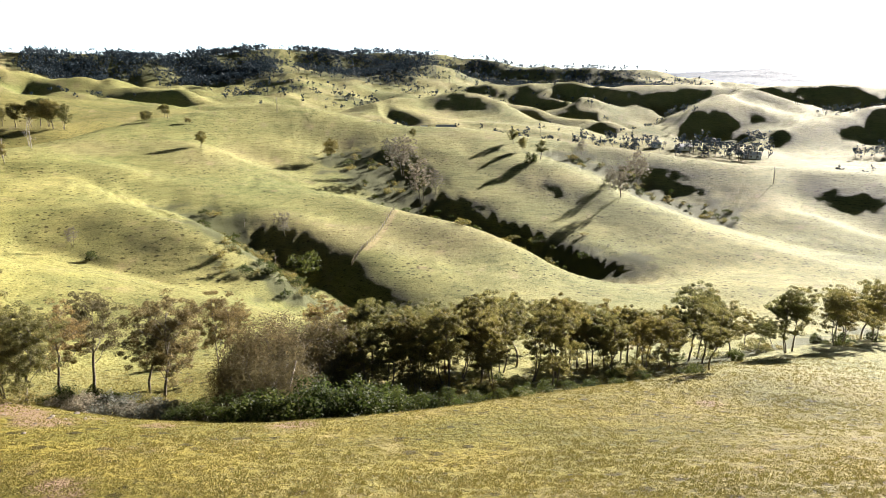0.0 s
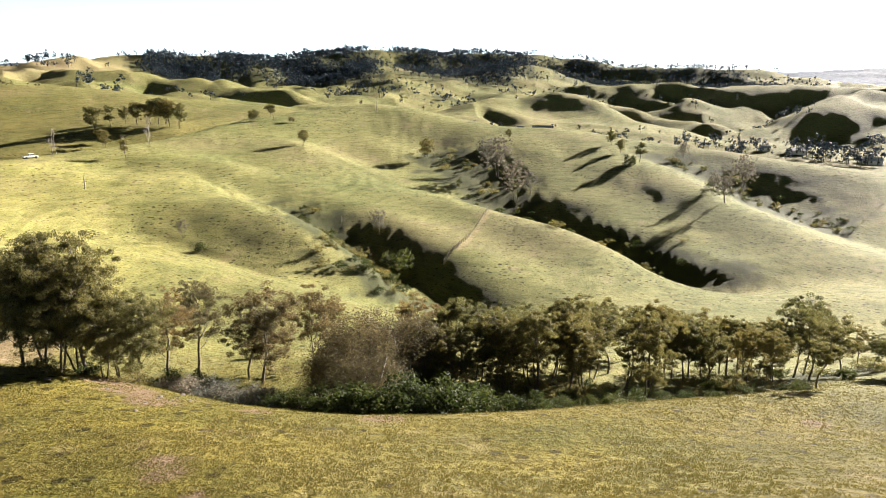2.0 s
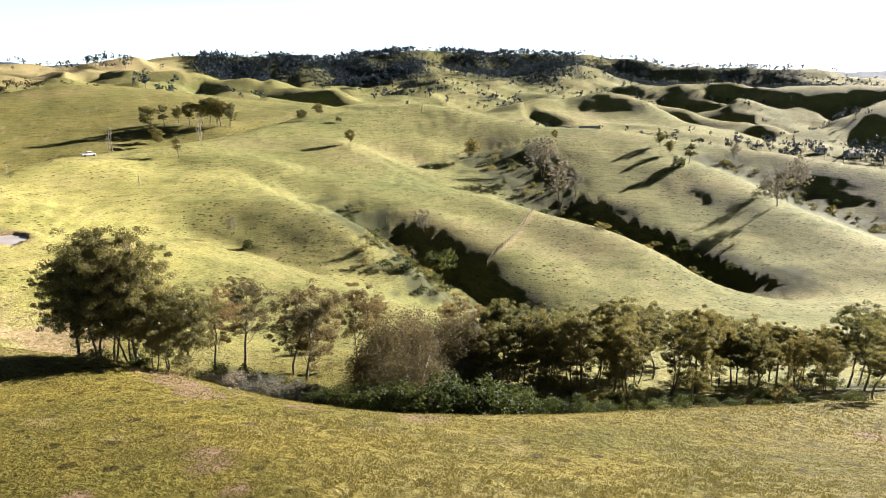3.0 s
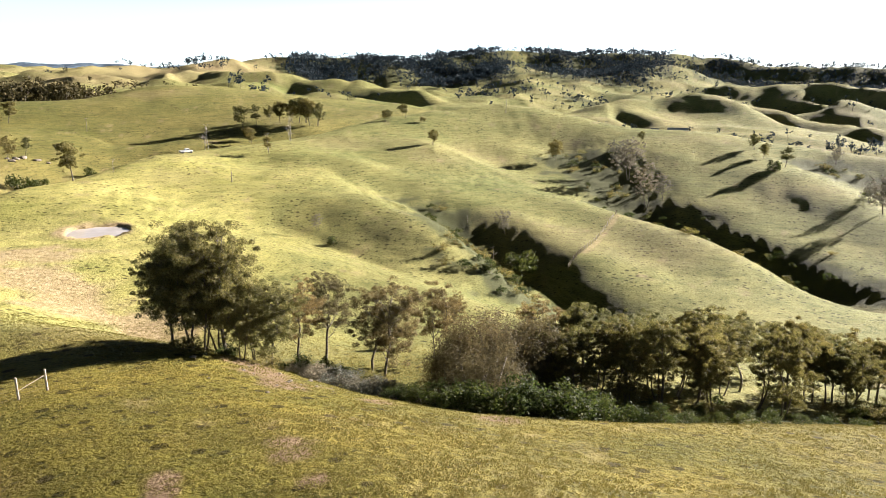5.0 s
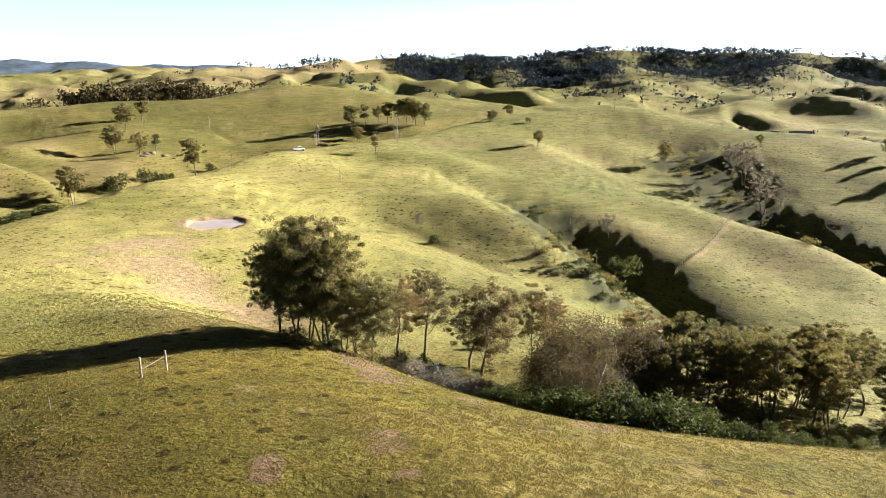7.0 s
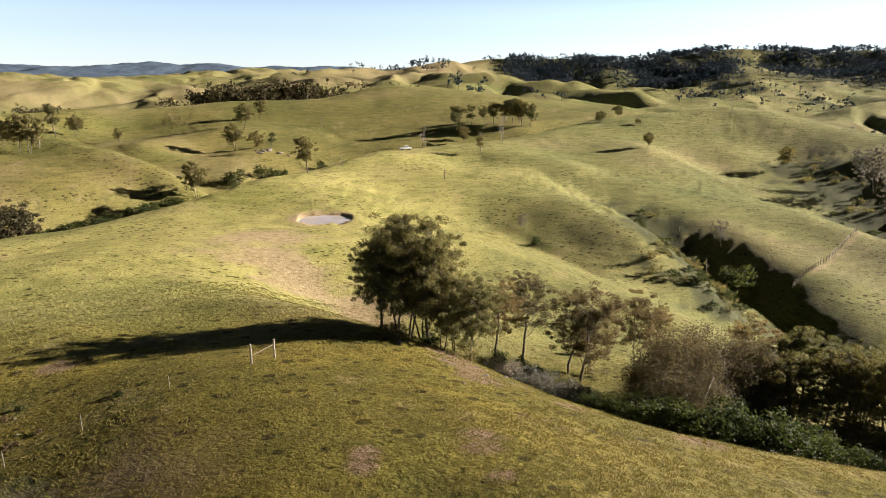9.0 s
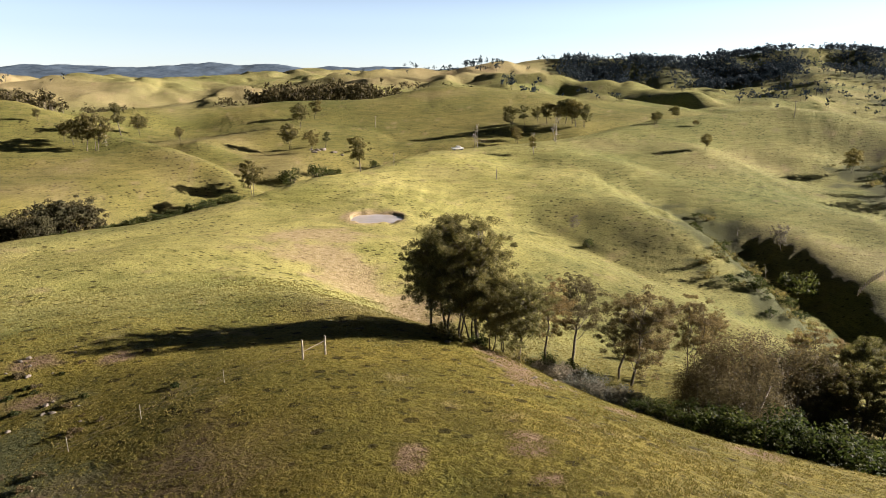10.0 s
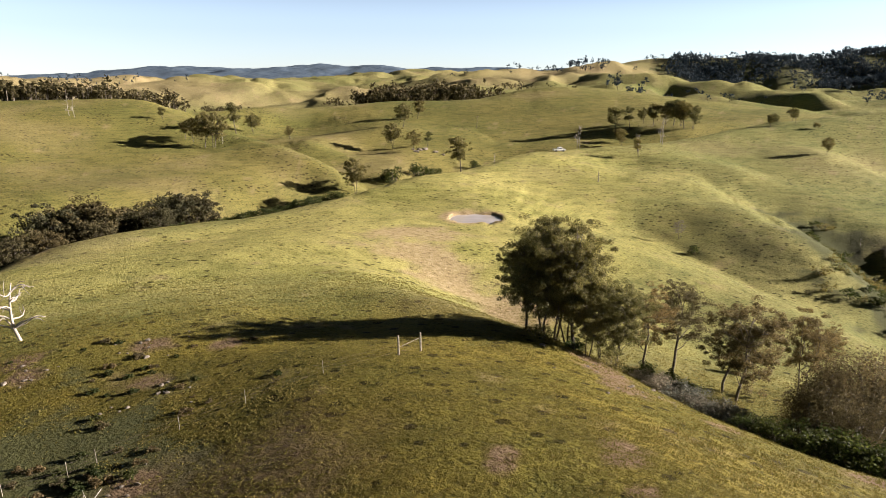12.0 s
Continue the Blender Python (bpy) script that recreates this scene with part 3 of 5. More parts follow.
    z = z * (1 - bowl) + bowl * (level * smoothstep(4.6, 6.2, d) + (DAM[2] - 1.2) * (1 - smoothstep(4.6, 6.2, d)))
    return z


def height(x, y):
    return float(land([x], [y])[0])


def ground_sheet():
    view = np.radians(np.arange(-36, 86.01, 0.15))
    rest = np.radians(np.arange(88, 323, 2.5))
    az = np.concatenate([view, rest])
    rings = np.concatenate([[1.0, 2.5, 4.0, 6.0, 8.0, 10.0], 12 * (4700 / 12) ** (np.arange(460) / 459)])
    a, r = np.meshgrid(az, rings)
    x, y = (-r * np.sin(a)).ravel(), (r * np.cos(a)).ravel()
    x, y = np.append(x, 0), np.append(y, 0)
    z = land(x, y)
    na, nr = len(az), len(rings)
    i, j = np.meshgrid(np.arange(na), np.arange(nr - 1))
    k = (i + 1) % na
    quads = np.stack([j * na + i, (j + 1) * na + i, (j + 1) * na + k, j * na + k], 2).reshape(-1, 4)[:, ::-1]
    hub = np.stack([np.arange(na), (np.arange(na) + 1) % na, np.full(na, na * nr)], 1)
    me = bpy.data.meshes.new("ground")
    me.vertices.add(len(x))
    me.vertices.foreach_set("co", np.stack([x, y, z], 1).ravel())
    me.loops.add(quads.size + hub.size)
    me.loops.foreach_set("vertex_index", np.concatenate([quads.ravel(), hub.ravel()]))
    me.polygons.add(len(quads) + len(hub))
    me.polygons.foreach_set("loop_start", np.concatenate([np.arange(len(quads)) * 4, quads.size + np.arange(len(hub)) * 3]))
    me.polygons.foreach_set("use_smooth", np.ones(len(quads) + len(hub), bool))
    me.update(calc_edges=True)
    me.validate()
    for name in ("dry", "dark_green", "earth", "hazy_woods", "home", "beyond", "sunny_turf", "dull"):
        me.attributes.new(name, "FLOAT", "POINT")
    me.materials.append(PASTURE)
    return tagged(new("ground", me), "rolling green and straw-coloured grazing hills cut by gullies", "ground", kind="structure"), x, y, z


GROUND, GX, GY, GZ = ground_sheet()

# ---- a kit for plants and things ----
def link_mesh(name, verts, faces, mat, parent=None, smooth=False):
    me = bpy.data.meshes.new(name)
    if isinstance(faces, np.ndarray):                     # leaf quads
        me.vertices.add(len(verts))
        me.vertices.foreach_set("co", np.ascontiguousarray(verts, dtype=np.float32).ravel())
        me.loops.add(faces.size)
        me.loops.foreach_set("vertex_index", faces.ravel().astype(np.int32))
        me.polygons.add(len(faces))
        me.polygons.foreach_set("loop_start", np.arange(len(faces), dtype=np.int32) * faces.shape[1])
        me.update(calc_edges=True)
    else:
        me.from_pydata(np.asarray(verts).tolist(), [], [list(f) for f in faces])
    if mat:
        me.materials.append(mat)
    if smooth:
        me.polygons.foreach_set("use_smooth", np.ones(len(me.polygons), bool))
    me.update()
    ob = new(name, me)
    ob.parent = parent
    return ob


def part(name, bm, mat, parent, label=""):
    me = bpy.data.meshes.new(name)
    bm.to_mesh(me)
    bm.free()
    me.materials.append(mat)
    ob = new(name, me)
    ob.parent = parent
    return tagged(ob, label)


class Wood:
    """Gathers tapered limbs into one mesh."""

    def __init__(self):
        self.v, self.f, self.n = [], [], 0

    def limb(self, path, radii, sides=6):
        path = np.asarray(path, float)
        for k, (p, r) in enumerate(zip(path, radii)):
            d = path[min(k + 1, len(path) - 1)] - path[max(k - 1, 0)]
            d = d / (np.linalg.norm(d) + 1e-9)
            a = np.cross(d, (0.31, 0.95, 0.05))
            a /= np.linalg.norm(a) + 1e-9
            b = np.cross(d, a)
            for s in range(sides):
                w = 2 * math.pi * s / sides
                self.v.append(p + r * (a * math.cos(w) + b * math.sin(w)))
            if k:
                o = self.n + (k - 1) * sides
                for s in range(sides):
                    t = (s + 1) % sides
                    self.f.append((o + s, o + t, o + sides + t, o + sides + s))
        o = self.n + (len(path) - 1) * sides
        self.f.append(tuple(o + s for s in range(sides)))
        self.n += len(path) * sides


def bowed(rng, a, b, steps, sag):
    a, b = np.asarray(a, float), np.asarray(b, float)
    side = rng.normal(size=3) * sag * np.linalg.norm(b - a)
    u = np.linspace(0, 1, steps)[:, None]
    return a + (b - a) * u + side * np.sin(u * math.pi) + rng.normal(size=(steps, 3)) * sag * 0.12 * np.linalg.norm(b - a) * np.sin(u * math.pi)


def leaf_sheets(rng, centres, size, droop=0.6, outs=None):
    """A pointed leaf spray at each centre; with outs, it faces away from the heart of its clump."""
    n = len(centres)
    d = rng.normal(size=(n, 3))
    d[:, 2] = d[:, 2] * 0.6 - droop
    if outs is not None:
        face = outs + rng.normal(size=(n, 3)) * 0.45 + (0, 0, 0.25)
        face /= np.linalg.norm(face, axis=1)[:, None] + 1e-9
        d -= face * (d * face).sum(1)[:, None]
    d /= np.linalg.norm(d, axis=1)[:, None] + 1e-9
    s = np.cross(d, rng.normal(size=(n, 3)) if outs is None else face)
    s /= np.linalg.norm(s, axis=1)[:, None] + 1e-9
    long = np.reshape(size, (-1, 1)) * rng.uniform(0.6, 1.4, n)[:, None]
    wide = long * rng.uniform(0.35, 0.6, n)[:, None]
    v = np.stack([centres - d * long / 2, centres + s * wide / 2 - d * long * 0.1, centres + d * long / 2, centres - s * wide / 2 - d * long * 0.1], 1).reshape(-1, 3)
    return v, np.arange(4 * n).reshape(n, 4)


def ball_ways(rng, n):
    """Directions from the heart of a leaf clump, most of them upwards."""
    d = rng.normal(size=(n, 3))
    d[:, 2] = np.where(d[:, 2] < 0, d[:, 2] * 0.55, d[:, 2])
    return d / (np.linalg.norm(d, axis=1)[:, None] + 1e-9)


def crown_lobes(rng, count, centre, radii, shell=0.55):
    out = []
    for _ in range(count * 30):
        d = rng.normal(size=3)
        d /= np.linalg.norm(d)
        p = d * rng.uniform(shell, 1.0)
        if all(np.linalg.norm(p - q) > 0.42 for q in out) and p[2] > -0.85:
            out.append(p)
        if len(out) == count:
            break
    return [np.asarray(centre) + p * radii for p in out]


def gum_tree(seed, h=11.0, spread=3.6, clear=0.35, lobes=14, leaves=6000, size=0.3, stems=1, mat=None, name="gum_tree", lobe=0.34, puffs=11, puff=0.44):
    """A eucalypt: pale tapered trunk, forking limbs, drooping leaf sprays in loose lobes with gaps."""
    rng = np.random.default_rng(seed)
    root = new(name)
    wood = Wood()
    centre = np.array([rng.uniform(-0.08, 0.08) * h, rng.uniform(-0.08, 0.08) * h, h * (1 + clear) / 2])
    ends = crown_lobes(rng, lobes, centre, np.array([spread, spread, h * (1 - clear) / 2 * 0.86]))
    tops = []
    girth = 0.0125 * h
    for k in range(stems):
        a = 2 * math.pi * k / max(stems, 1) + rng.uniform(0, 1)
        base = np.array([math.cos(a), math.sin(a), 0]) * (0.22 * (stems > 1))
        base[2] = -0.6
        fork = centre * (1, 1, 0) + np.array([math.cos(a), math.sin(a), 0]) * spread * 0.2 * (stems > 1) + (0, 0, h * rng.uniform(clear, clear + 0.25))
        path = bowed(rng, base, fork, 7, 0.05)
        wood.limb(path, np.linspace(girth, girth * 0.6, 7) * (1.25 if stems == 1 else 0.85), 8)
        tip = centre + np.array([math.cos(a) * spread * 0.3, math.sin(a) * spread * 0.3, h * (1 - clear) * 0.32])
        upper = bowed(rng, fork, tip, 6, 0.07)
        wood.limb(upper, np.linspace(girth * 0.6, girth * 0.18, 6), 6)
        tops.append(np.concatenate([path[3:], upper]))
    cloud, faces_out, per = [], [], leaves // len(ends)
    for e in ends:
        track = tops[int(np.argmin([np.min(np.linalg.norm(t - e, axis=1)) for t in tops]))]
        lower = track[track[:, 2] < e[2] - 0.1 * h]
        start = lower[-1] if len(lower) else track[0]
        limb = bowed(rng, start, e, 5, 0.1)
        wood.limb(limb, np.linspace(girth * 0.38, girth * 0.1, 5), 5)
        radius = lobe * spread * rng.uniform(0.75, 1.25)
        subs = [e + rng.normal(size=3) * radius * (0.9, 0.9, 0.62) for _ in range(puffs)]
        for q in subs:
            wood.limb(bowed(rng, limb[3], q, 3, 0.1), np.array([0.5, 0.3, 0.15]) * girth * 0.2, 4)
        pick = rng.integers(0, len(subs), per)
        ways = ball_ways(rng, per)
        reach = puff * rng.uniform(0.6, 1.3, len(subs))[pick] * rng.uniform(0.35, 1.0, per) ** 0.6
        cloud.append(np.array(subs)[pick] + ways * reach[:, None] * (1.15, 1.15, 0.75))
        faces_out.append(ways)
    v, f = leaf_sheets(rng, np.concatenate(cloud), size, 0.6, np.concatenate(faces_out))
    fit_height = np.array([1, 1, h / np.percentile(v[:, 2], 99.7)])
    link_mesh("trunk", np.array(wood.v) * fit_height, wood.f, BARK, root, True)
    link_mesh("crown", v * fit_height, f, mat or GUM_LEAF, root)
    return root


def shrub(seed, h=2.5, spread=2.0, leaves=2500, size=0.25, mat=None, name="shrub", lobes=12):
    """A dense bush: low dome of leafy lobes on short stems."""
    rng = np.random.default_rng(seed)
    root = new(name)
    wood, cloud, ways = Wood(), [], []
    for e in crown_lobes(rng, lobes, (0, 0, h * 0.45), np.array([spread, spread, h * 0.5]), 0.45):
        e[2] = max(e[2], h * 0.12)
        wood.limb(bowed(rng, (0, 0, -0.3), e, 4, 0.08), np.linspace(0.03, 0.008, 4) * h, 5)
        subs = e + ball_ways(rng, 9) * rng.uniform(0.5, 1.0, (9, 1)) * np.array([0.36 * spread, 0.36 * spread, 0.26 * h])
        d = ball_ways(rng, leaves // lobes)
        pts = subs[rng.integers(0, 9, len(d))] + d * rng.uniform(0.3, 1.0, (len(d), 1)) * 0.15 * (spread + h / 2)
        pts[:, 2] = np.maximum(pts[:, 2], 0.02)
        cloud.append(pts)
        ways.append(d)
    v, f = leaf_sheets(rng, np.concatenate(cloud), size, 0.1, np.concatenate(ways))
    fit_height = np.array([1, 1, h / np.percentile(v[:, 2], 99.7)])
    link_mesh("stem", np.array(wood.v) * fit_height, wood.f, BARK, root, True)
    link_mesh("foliage", v * fit_height, f, mat or BUSH_LEAF, root)
    return root


def dead_tree(seed, h=8.0, boughs=7, reach=0.3, name="dead_tree", mat=None, stout=1.0):
    rng = np.random.default_rng(seed)
    root, wood = new(name), Wood()
    trunk = bowed(rng, (0, 0, -0.5), (rng.normal() * 0.05 * h, rng.normal() * 0.05 * h, h), 8, 0.04)
    wood.limb(trunk, np.linspace(0.015, 0.004, 8) * h * stout, 7)
    link_mesh("trunk", wood.v, wood.f, mat or DEAD, root, True)
    for k in range(boughs):
        wood = Wood()
        s = trunk[rng.integers(2, 7)]
        a = rng.uniform(0, 6.28)
        e = s + np.array([math.cos(a) * reach, math.sin(a) * reach, rng.uniform(0.1, 0.3)]) * h * rng.uniform(0.4, 1)
        b = bowed(rng, s, e, 5, 0.12)
        wood.limb(b, np.linspace(0.008, 0.002, 5) * h * stout, 5)
        for _ in range(2):
            wood.limb(bowed(rng, b[rng.integers(2, 4)], e + rng.normal(size=3) * 0.09 * h, 3, 0.1), np.array([0.006, 0.004, 0.002]) * h, 4)
        link_mesh("bough", wood.v, wood.f, mat or DEAD, root, True)
    return root


def set_down(ob, x, y, turn=0.0, wide=1.0, high=1.0, sink=0.0):
    return pose(x, y, height(x, y) - sink, 0, 0, turn) @ Matrix.Diagonal((wide, wide, high, 1))


def plant(kinds, places, base, labels, category, group="", wide=1.0, sink=0.05):
    """Copies of the kinds at (x, y, height), the first use of a kind being the kind itself."""
    made = []
    for k, (x, y, h) in enumerate(places):
        kind = kinds[(k * 7 + int(abs(x) * 3)) % len(kinds)]
        s = h / base
        m = set_down(kind, x, y, (k * 137.5) % 360, s * wide * (0.9 + 0.2 * ((k * 0.618) % 1)), s, sink)
        if kind.get("used"):
            ob = copy_thing(kind, m @ Matrix.Diagonal((1 / kind.scale.x, 1 / kind.scale.y, 1 / kind.scale.z, 1)))
        else:
            ob = kind
            ob.matrix_basis = m
            ob["used"] = 1
        made.append(tagged(ob, labels[k % len(labels)], category, group))
    return made

# ---- trees and bushes: x, y and height ----
CREEK_TAN = [(-35.3, 60.4, 10.1), (-34.9, 65.3, 10.7), (-27.2, 63.4, 11.7), (-29, 64.8, 9.5), (-25, 73.9, 9.2), (-26.4, 86, 7.5), (-11.9, 74, 8.2)]
CREEK_A = [(-10.2, 68.4, 8.1), (-7.6, 69.1, 10), (-5.9, 68.7, 9.7), (-2.8, 70.1, 8.3), (-1.7, 71.3, 8.8), (-0.6, 75.6, 8.2), (0.5, 72.8, 8.9), (2.2,
    75.7, 9.6), (4, 73.5, 10.6), (6, 78.5, 9.2), (7.2, 80.4, 9.4), (9.3, 83.9, 9.4), (10.4, 75.9, 9.9), (13.6, 77.5, 10.5), (16.4, 84.2, 9.5), (17.3,
    84.3, 8.7), (18.1, 81.4, 8.4), (19, 81.3, 8.1), (20.3, 81.2, 8), (22.4, 87.2, 9), (25, 91.9, 8.2), (24.8, 87.6, 8.6), (27, 87.4, 8.2), (29.9, 92,
    7.4), (32.1, 93.1, 8.1), (33.8, 90.8, 11.3), (36.3, 94.2, 10.4), (33.3, 84.5, 9.4), (29.6, 72.2, 8.1), (39.1, 90.5, 8), (46.7, 101.3, 6.7), (45.3, 95,
    5.5)]
CREEK_B = [(48.3, 96.8, 4.7), (46.2, 88.6, 9), (55.1, 92.3, 8.2), (56.5, 93.7, 7.8), (65, 99.8, 9.1), (-13.4, 80.9, 3.5), (-9.8, 65.3, 8), (-10.3,
    81.3, 4.7), (-7.3, 65.6, 9), (-5.8, 81.8, 5.9), (-3.6, 65.9, 9.5), (-4.4, 81.9, 5.8), (-2.5, 66, 9.1), (-0.5, 82, 7.6), (0.6, 66, 9.7), (3.4, 81.9,
    8.7), (4.1, 70.9, 9.5), (5.5, 81.8, 8.3), (5.9, 70.8, 8.8), (14.7, 94.9, 7.7), (11.9, 70, 9.3), (22.9, 93.2, 7.9), (20.7, 79.3, 7.9), (27.4, 92, 7.8),
    (24.5, 78.3, 7.3), (30.6, 91, 7.8), (27.2, 77.3, 7), (47.8, 90, 9.4), (58.8, 100, 8.6), (66.4, 109.5, 9), (70.1, 110.4, 10.8), (73, 112, 9.8)]
CREEK = CREEK_A + CREEK_B
CLUMP = [(-36.5, 50.1, 12.3), (-39.7, 49.5, 11.4), (-41.7, 49.2, 9.1), (-38.3, 49.4, 9.9), (-38.9, 52.1, 9.7), (-35, 49.9, 6.3), (-33.4, 52.2, 8.4), (-36.9, 54.7, 7.9)]
LEFT_GULLY = [(-147.6, 26.5, 7.5), (-159.1, 35.6, 14), (-167.5, 39.2, 17), (-164.3, 43.5, 17.5), (-154, 43.5, 9), (-162.1, 51.2, 13.4), (-166.7, 56.5,
    13.6), (-155.9, 57.1, 8.2), (-169.6, 66.1, 14.2), (-169.7, 71.1, 13.6), (-150, 33, 8), (-152, 14, 10)]
SHE_OAKS = [(-17.3, 57.4, 9.4), (-14.8, 61.2, 10.9), (-12.6, 63.8, 10), (-14.6, 55.1, 8), (-10.6, 65.1, 8.7), (-18.9, 59, 6.9)]
PASTURE_GUMS_A = [(-101.7, 296.8, 6.8), (-124.0, 344.2, 3.1), (-136.6, 350.0, 6.6), (-139.5, 335.6, 5.8), (-53.1, 333.4, 10.4), (-15.6, 363.1, 5.3),
    (35.7, 356.8, 7.4), (38.7, 344.6, 7.0), (46.0, 332.2, 9.1), (-155.1, 149.9, 10.7), (-144.2, 231.3, 7.1), (-201.5, 305.4, 7.9), (-212.3, 317.6,
    13.2), (-210.5, 327, 12), (-212.6, 343.2, 9.3), (-205.1, 341.7, 11.7), (-196, 346, 13.5), (-187.1, 341.6, 13.9), (-183.9, 344.7, 12.1), (-197.8, 300.6, 9.2), (-191, 345, 12.8), (-200, 346, 11.5), (-139.4, 333.0, 5.5),
    (-132.4, 343.7, 7.7), (-122.8, 344.6, 2.4), (-262.3, 209.0, 12.2), (-245.9, 208.1, 10.5), (-253.8, 222.6, 7.7), (-298.5, 244.7, 13.2), (-324.5,
    277.0, 10.7), (-315.7, 184.9, 6.9), (-273.8, 135.4, 12.5), (-349.0, 182.3, 10.9), (-300.6, 115.9, 5.1)]
PASTURE_GUMS_B = [(-269.8, 115.3, 9.7), (-274.6, 114.0, 6.9), (-261.1, 115.9, 13.6), (-258.1, 118.0, 13.1), (-187.8, 133.8, 11.6)]
PASTURE_GUMS = PASTURE_GUMS_A + PASTURE_GUMS_B
GREY_GUMS = [(-9.0, 279.8, 18.3), (-17.7, 313.2, 18.2), (-23.6, 325.7, 12.9), (-2.9, 287.6, 10.1), (70.1, 273.0, 13.1), (87.3, 314.7, 15.9), (68.9,
    287.2, 8.0), (-44.6, 194.0, 6.9), (-81.3, 150.1, 4.5), (69.3, 351.8, 7.5)]
SNAGS = [(-58.0, 201.8, 2.4), (-44.0, 179.7, 4.1), (-157.3, 269.0, 9.7), (-145.2, 232.8, 7.8), (-154.8, 265.7, 11.1), (-208.7, 279.9, 11.2), (-207.4,
    280.8, 10.7), (-155.0, 164.5, 3.9), (-260.2, 122.5, 5.0), (-317.7, 84.5, 8.0), (-315.0, 85.9, 8.2)]
BUSHES = [(-74.1, 143.8, 2.1), (-35.5, 174.1, 5.0), (-38.3, 177.2, 2.6), (-33.1, 174.6, 1.7), (40.2, 321.9, 4.6), (-218.6, 219.2, 4.5), (-202.3,
    160.8, 6.1), (-209.5, 180.1, 5.5), (-211.8, 188.8, 4.0)]
POLES = [(-90.9, 391.4, 8.0), (144.6, 305.1, 7.3), (-125.1, 179.3, 3.2), (-282.8, 285.4, 6.6)]

CREEK_GUMS = [gum_tree(11, 11, 2.6, 0.2, 15, 27000, 0.16), gum_tree(12, 11, 2.9, 0.18, 16, 28000, 0.16, 2), gum_tree(13, 11, 2.1, 0.28, 12, 22000, 0.16),
              gum_tree(14, 11, 2.6, 0.2, 15, 27000, 0.16, 2), gum_tree(15, 11, 2.4, 0.26, 14, 26000, 0.16), gum_tree(16, 11, 1.9, 0.34, 11, 20000, 0.16)]
TAN_GUMS = [gum_tree(17, 11, 2.3, 0.26, 15, 19000, 0.15, 1, DRY_LEAF), gum_tree(18, 11, 2.6, 0.24, 16, 22000, 0.15, 2, DRY_LEAF), gum_tree(19, 11, 3.0, 0.2, 17, 26000, 0.15, 1, DRY_LEAF)]
plant(TAN_GUMS, CREEK_TAN, 11, ["tan thin-crowned gum tree with pale trunk above the creek"], "tree", "trees along the creek")
plant(CREEK_GUMS, CREEK, 11, ["olive-green gum tree with pale trunk beside the dry creek", "slender creek-side eucalypt with loose drooping foliage"], "tree", "trees along the creek", 1.0)
CLUMP_GUMS = [gum_tree(21, 12, 3.3, 0.14, 22, 46000, 0.16, 2, puff=0.5, puffs=13), gum_tree(22, 12, 2.7, 0.16, 19, 38000, 0.16, puff=0.5, puffs=13), gum_tree(23, 12, 3.0, 0.2, 19, 36000, 0.16, 2, puff=0.48)]
plant(CLUMP_GUMS, CLUMP, 12, ["tall dark gum in a clump at the gully head"], "tree", "clump at the gully head")
SHE = [shrub(31, 8, 3.4, 34000, 0.14, SHE_LEAF, "she_oak", 26), shrub(32, 8, 3.0, 30000, 0.14, SHE_LEAF, "she_oak", 22)]
plant(SHE, SHE_OAKS, 8, ["brownish rounded she-oak growing in the creek bed"], "tree", "she-oaks in the creek")
FIELD_GUMS = [gum_tree(41, 10, 2.4, 0.26, 13, 7000, 0.36, puff=0.55), gum_tree(42, 10, 2.7, 0.22, 14, 7500, 0.36, 2, puff=0.55), gum_tree(43, 10, 2.0, 0.32, 11, 5600, 0.36, puff=0.5), gum_tree(44, 10, 2.9, 0.24, 14, 8000, 0.36, puff=0.6)]
plant(FIELD_GUMS, PASTURE_GUMS, 10, ["lone gum tree standing in grazed pasture"], "tree", "pasture trees")
GREY = [gum_tree(51, 14, 4.2, 0.2, 16, 6500, 0.36, 2, GREY_LEAF), gum_tree(52, 14, 3.8, 0.22, 14, 5200, 0.36, 2, GREY_LEAF)]
plant(GREY, GREY_GUMS, 14, ["grey thin-leaved gum tree in a gully"], "tree", "grey gully trees")
GULLY = [gum_tree(61, 10, 3.6, 0.06, 22, 13000, 0.34, 2, WOOD_LEAF, "gully_tree", puff=0.65), gum_tree(62, 10, 3.2, 0.08, 20, 12000, 0.34, 1, WOOD_LEAF, "gully_tree", puff=0.65)]
plant(GULLY, LEFT_GULLY, 10, ["dense dark-green round tree in a valley gully"], "tree", "gully trees", 1.05)
SMALL = [shrub(71, 3, 2.0, 900, 0.4), shrub(72, 3, 2.6, 1000, 0.4)]
plant(SMALL, BUSHES, 3, ["green bush on the hillside"], "bush", "hillside bushes")
DEADWOOD = [dead_tree(81, 8, 7, 0.22), dead_tree(82, 8, 5, 0.15)]
plant(DEADWOOD, SNAGS, 8, ["bleached dead tree trunk standing in pasture"], "dead tree", "dead trees")

# the thicket along the creek bank
def by_bearing(az, r):
    return -r * math.sin(radians(az)), r * math.cos(radians(az))


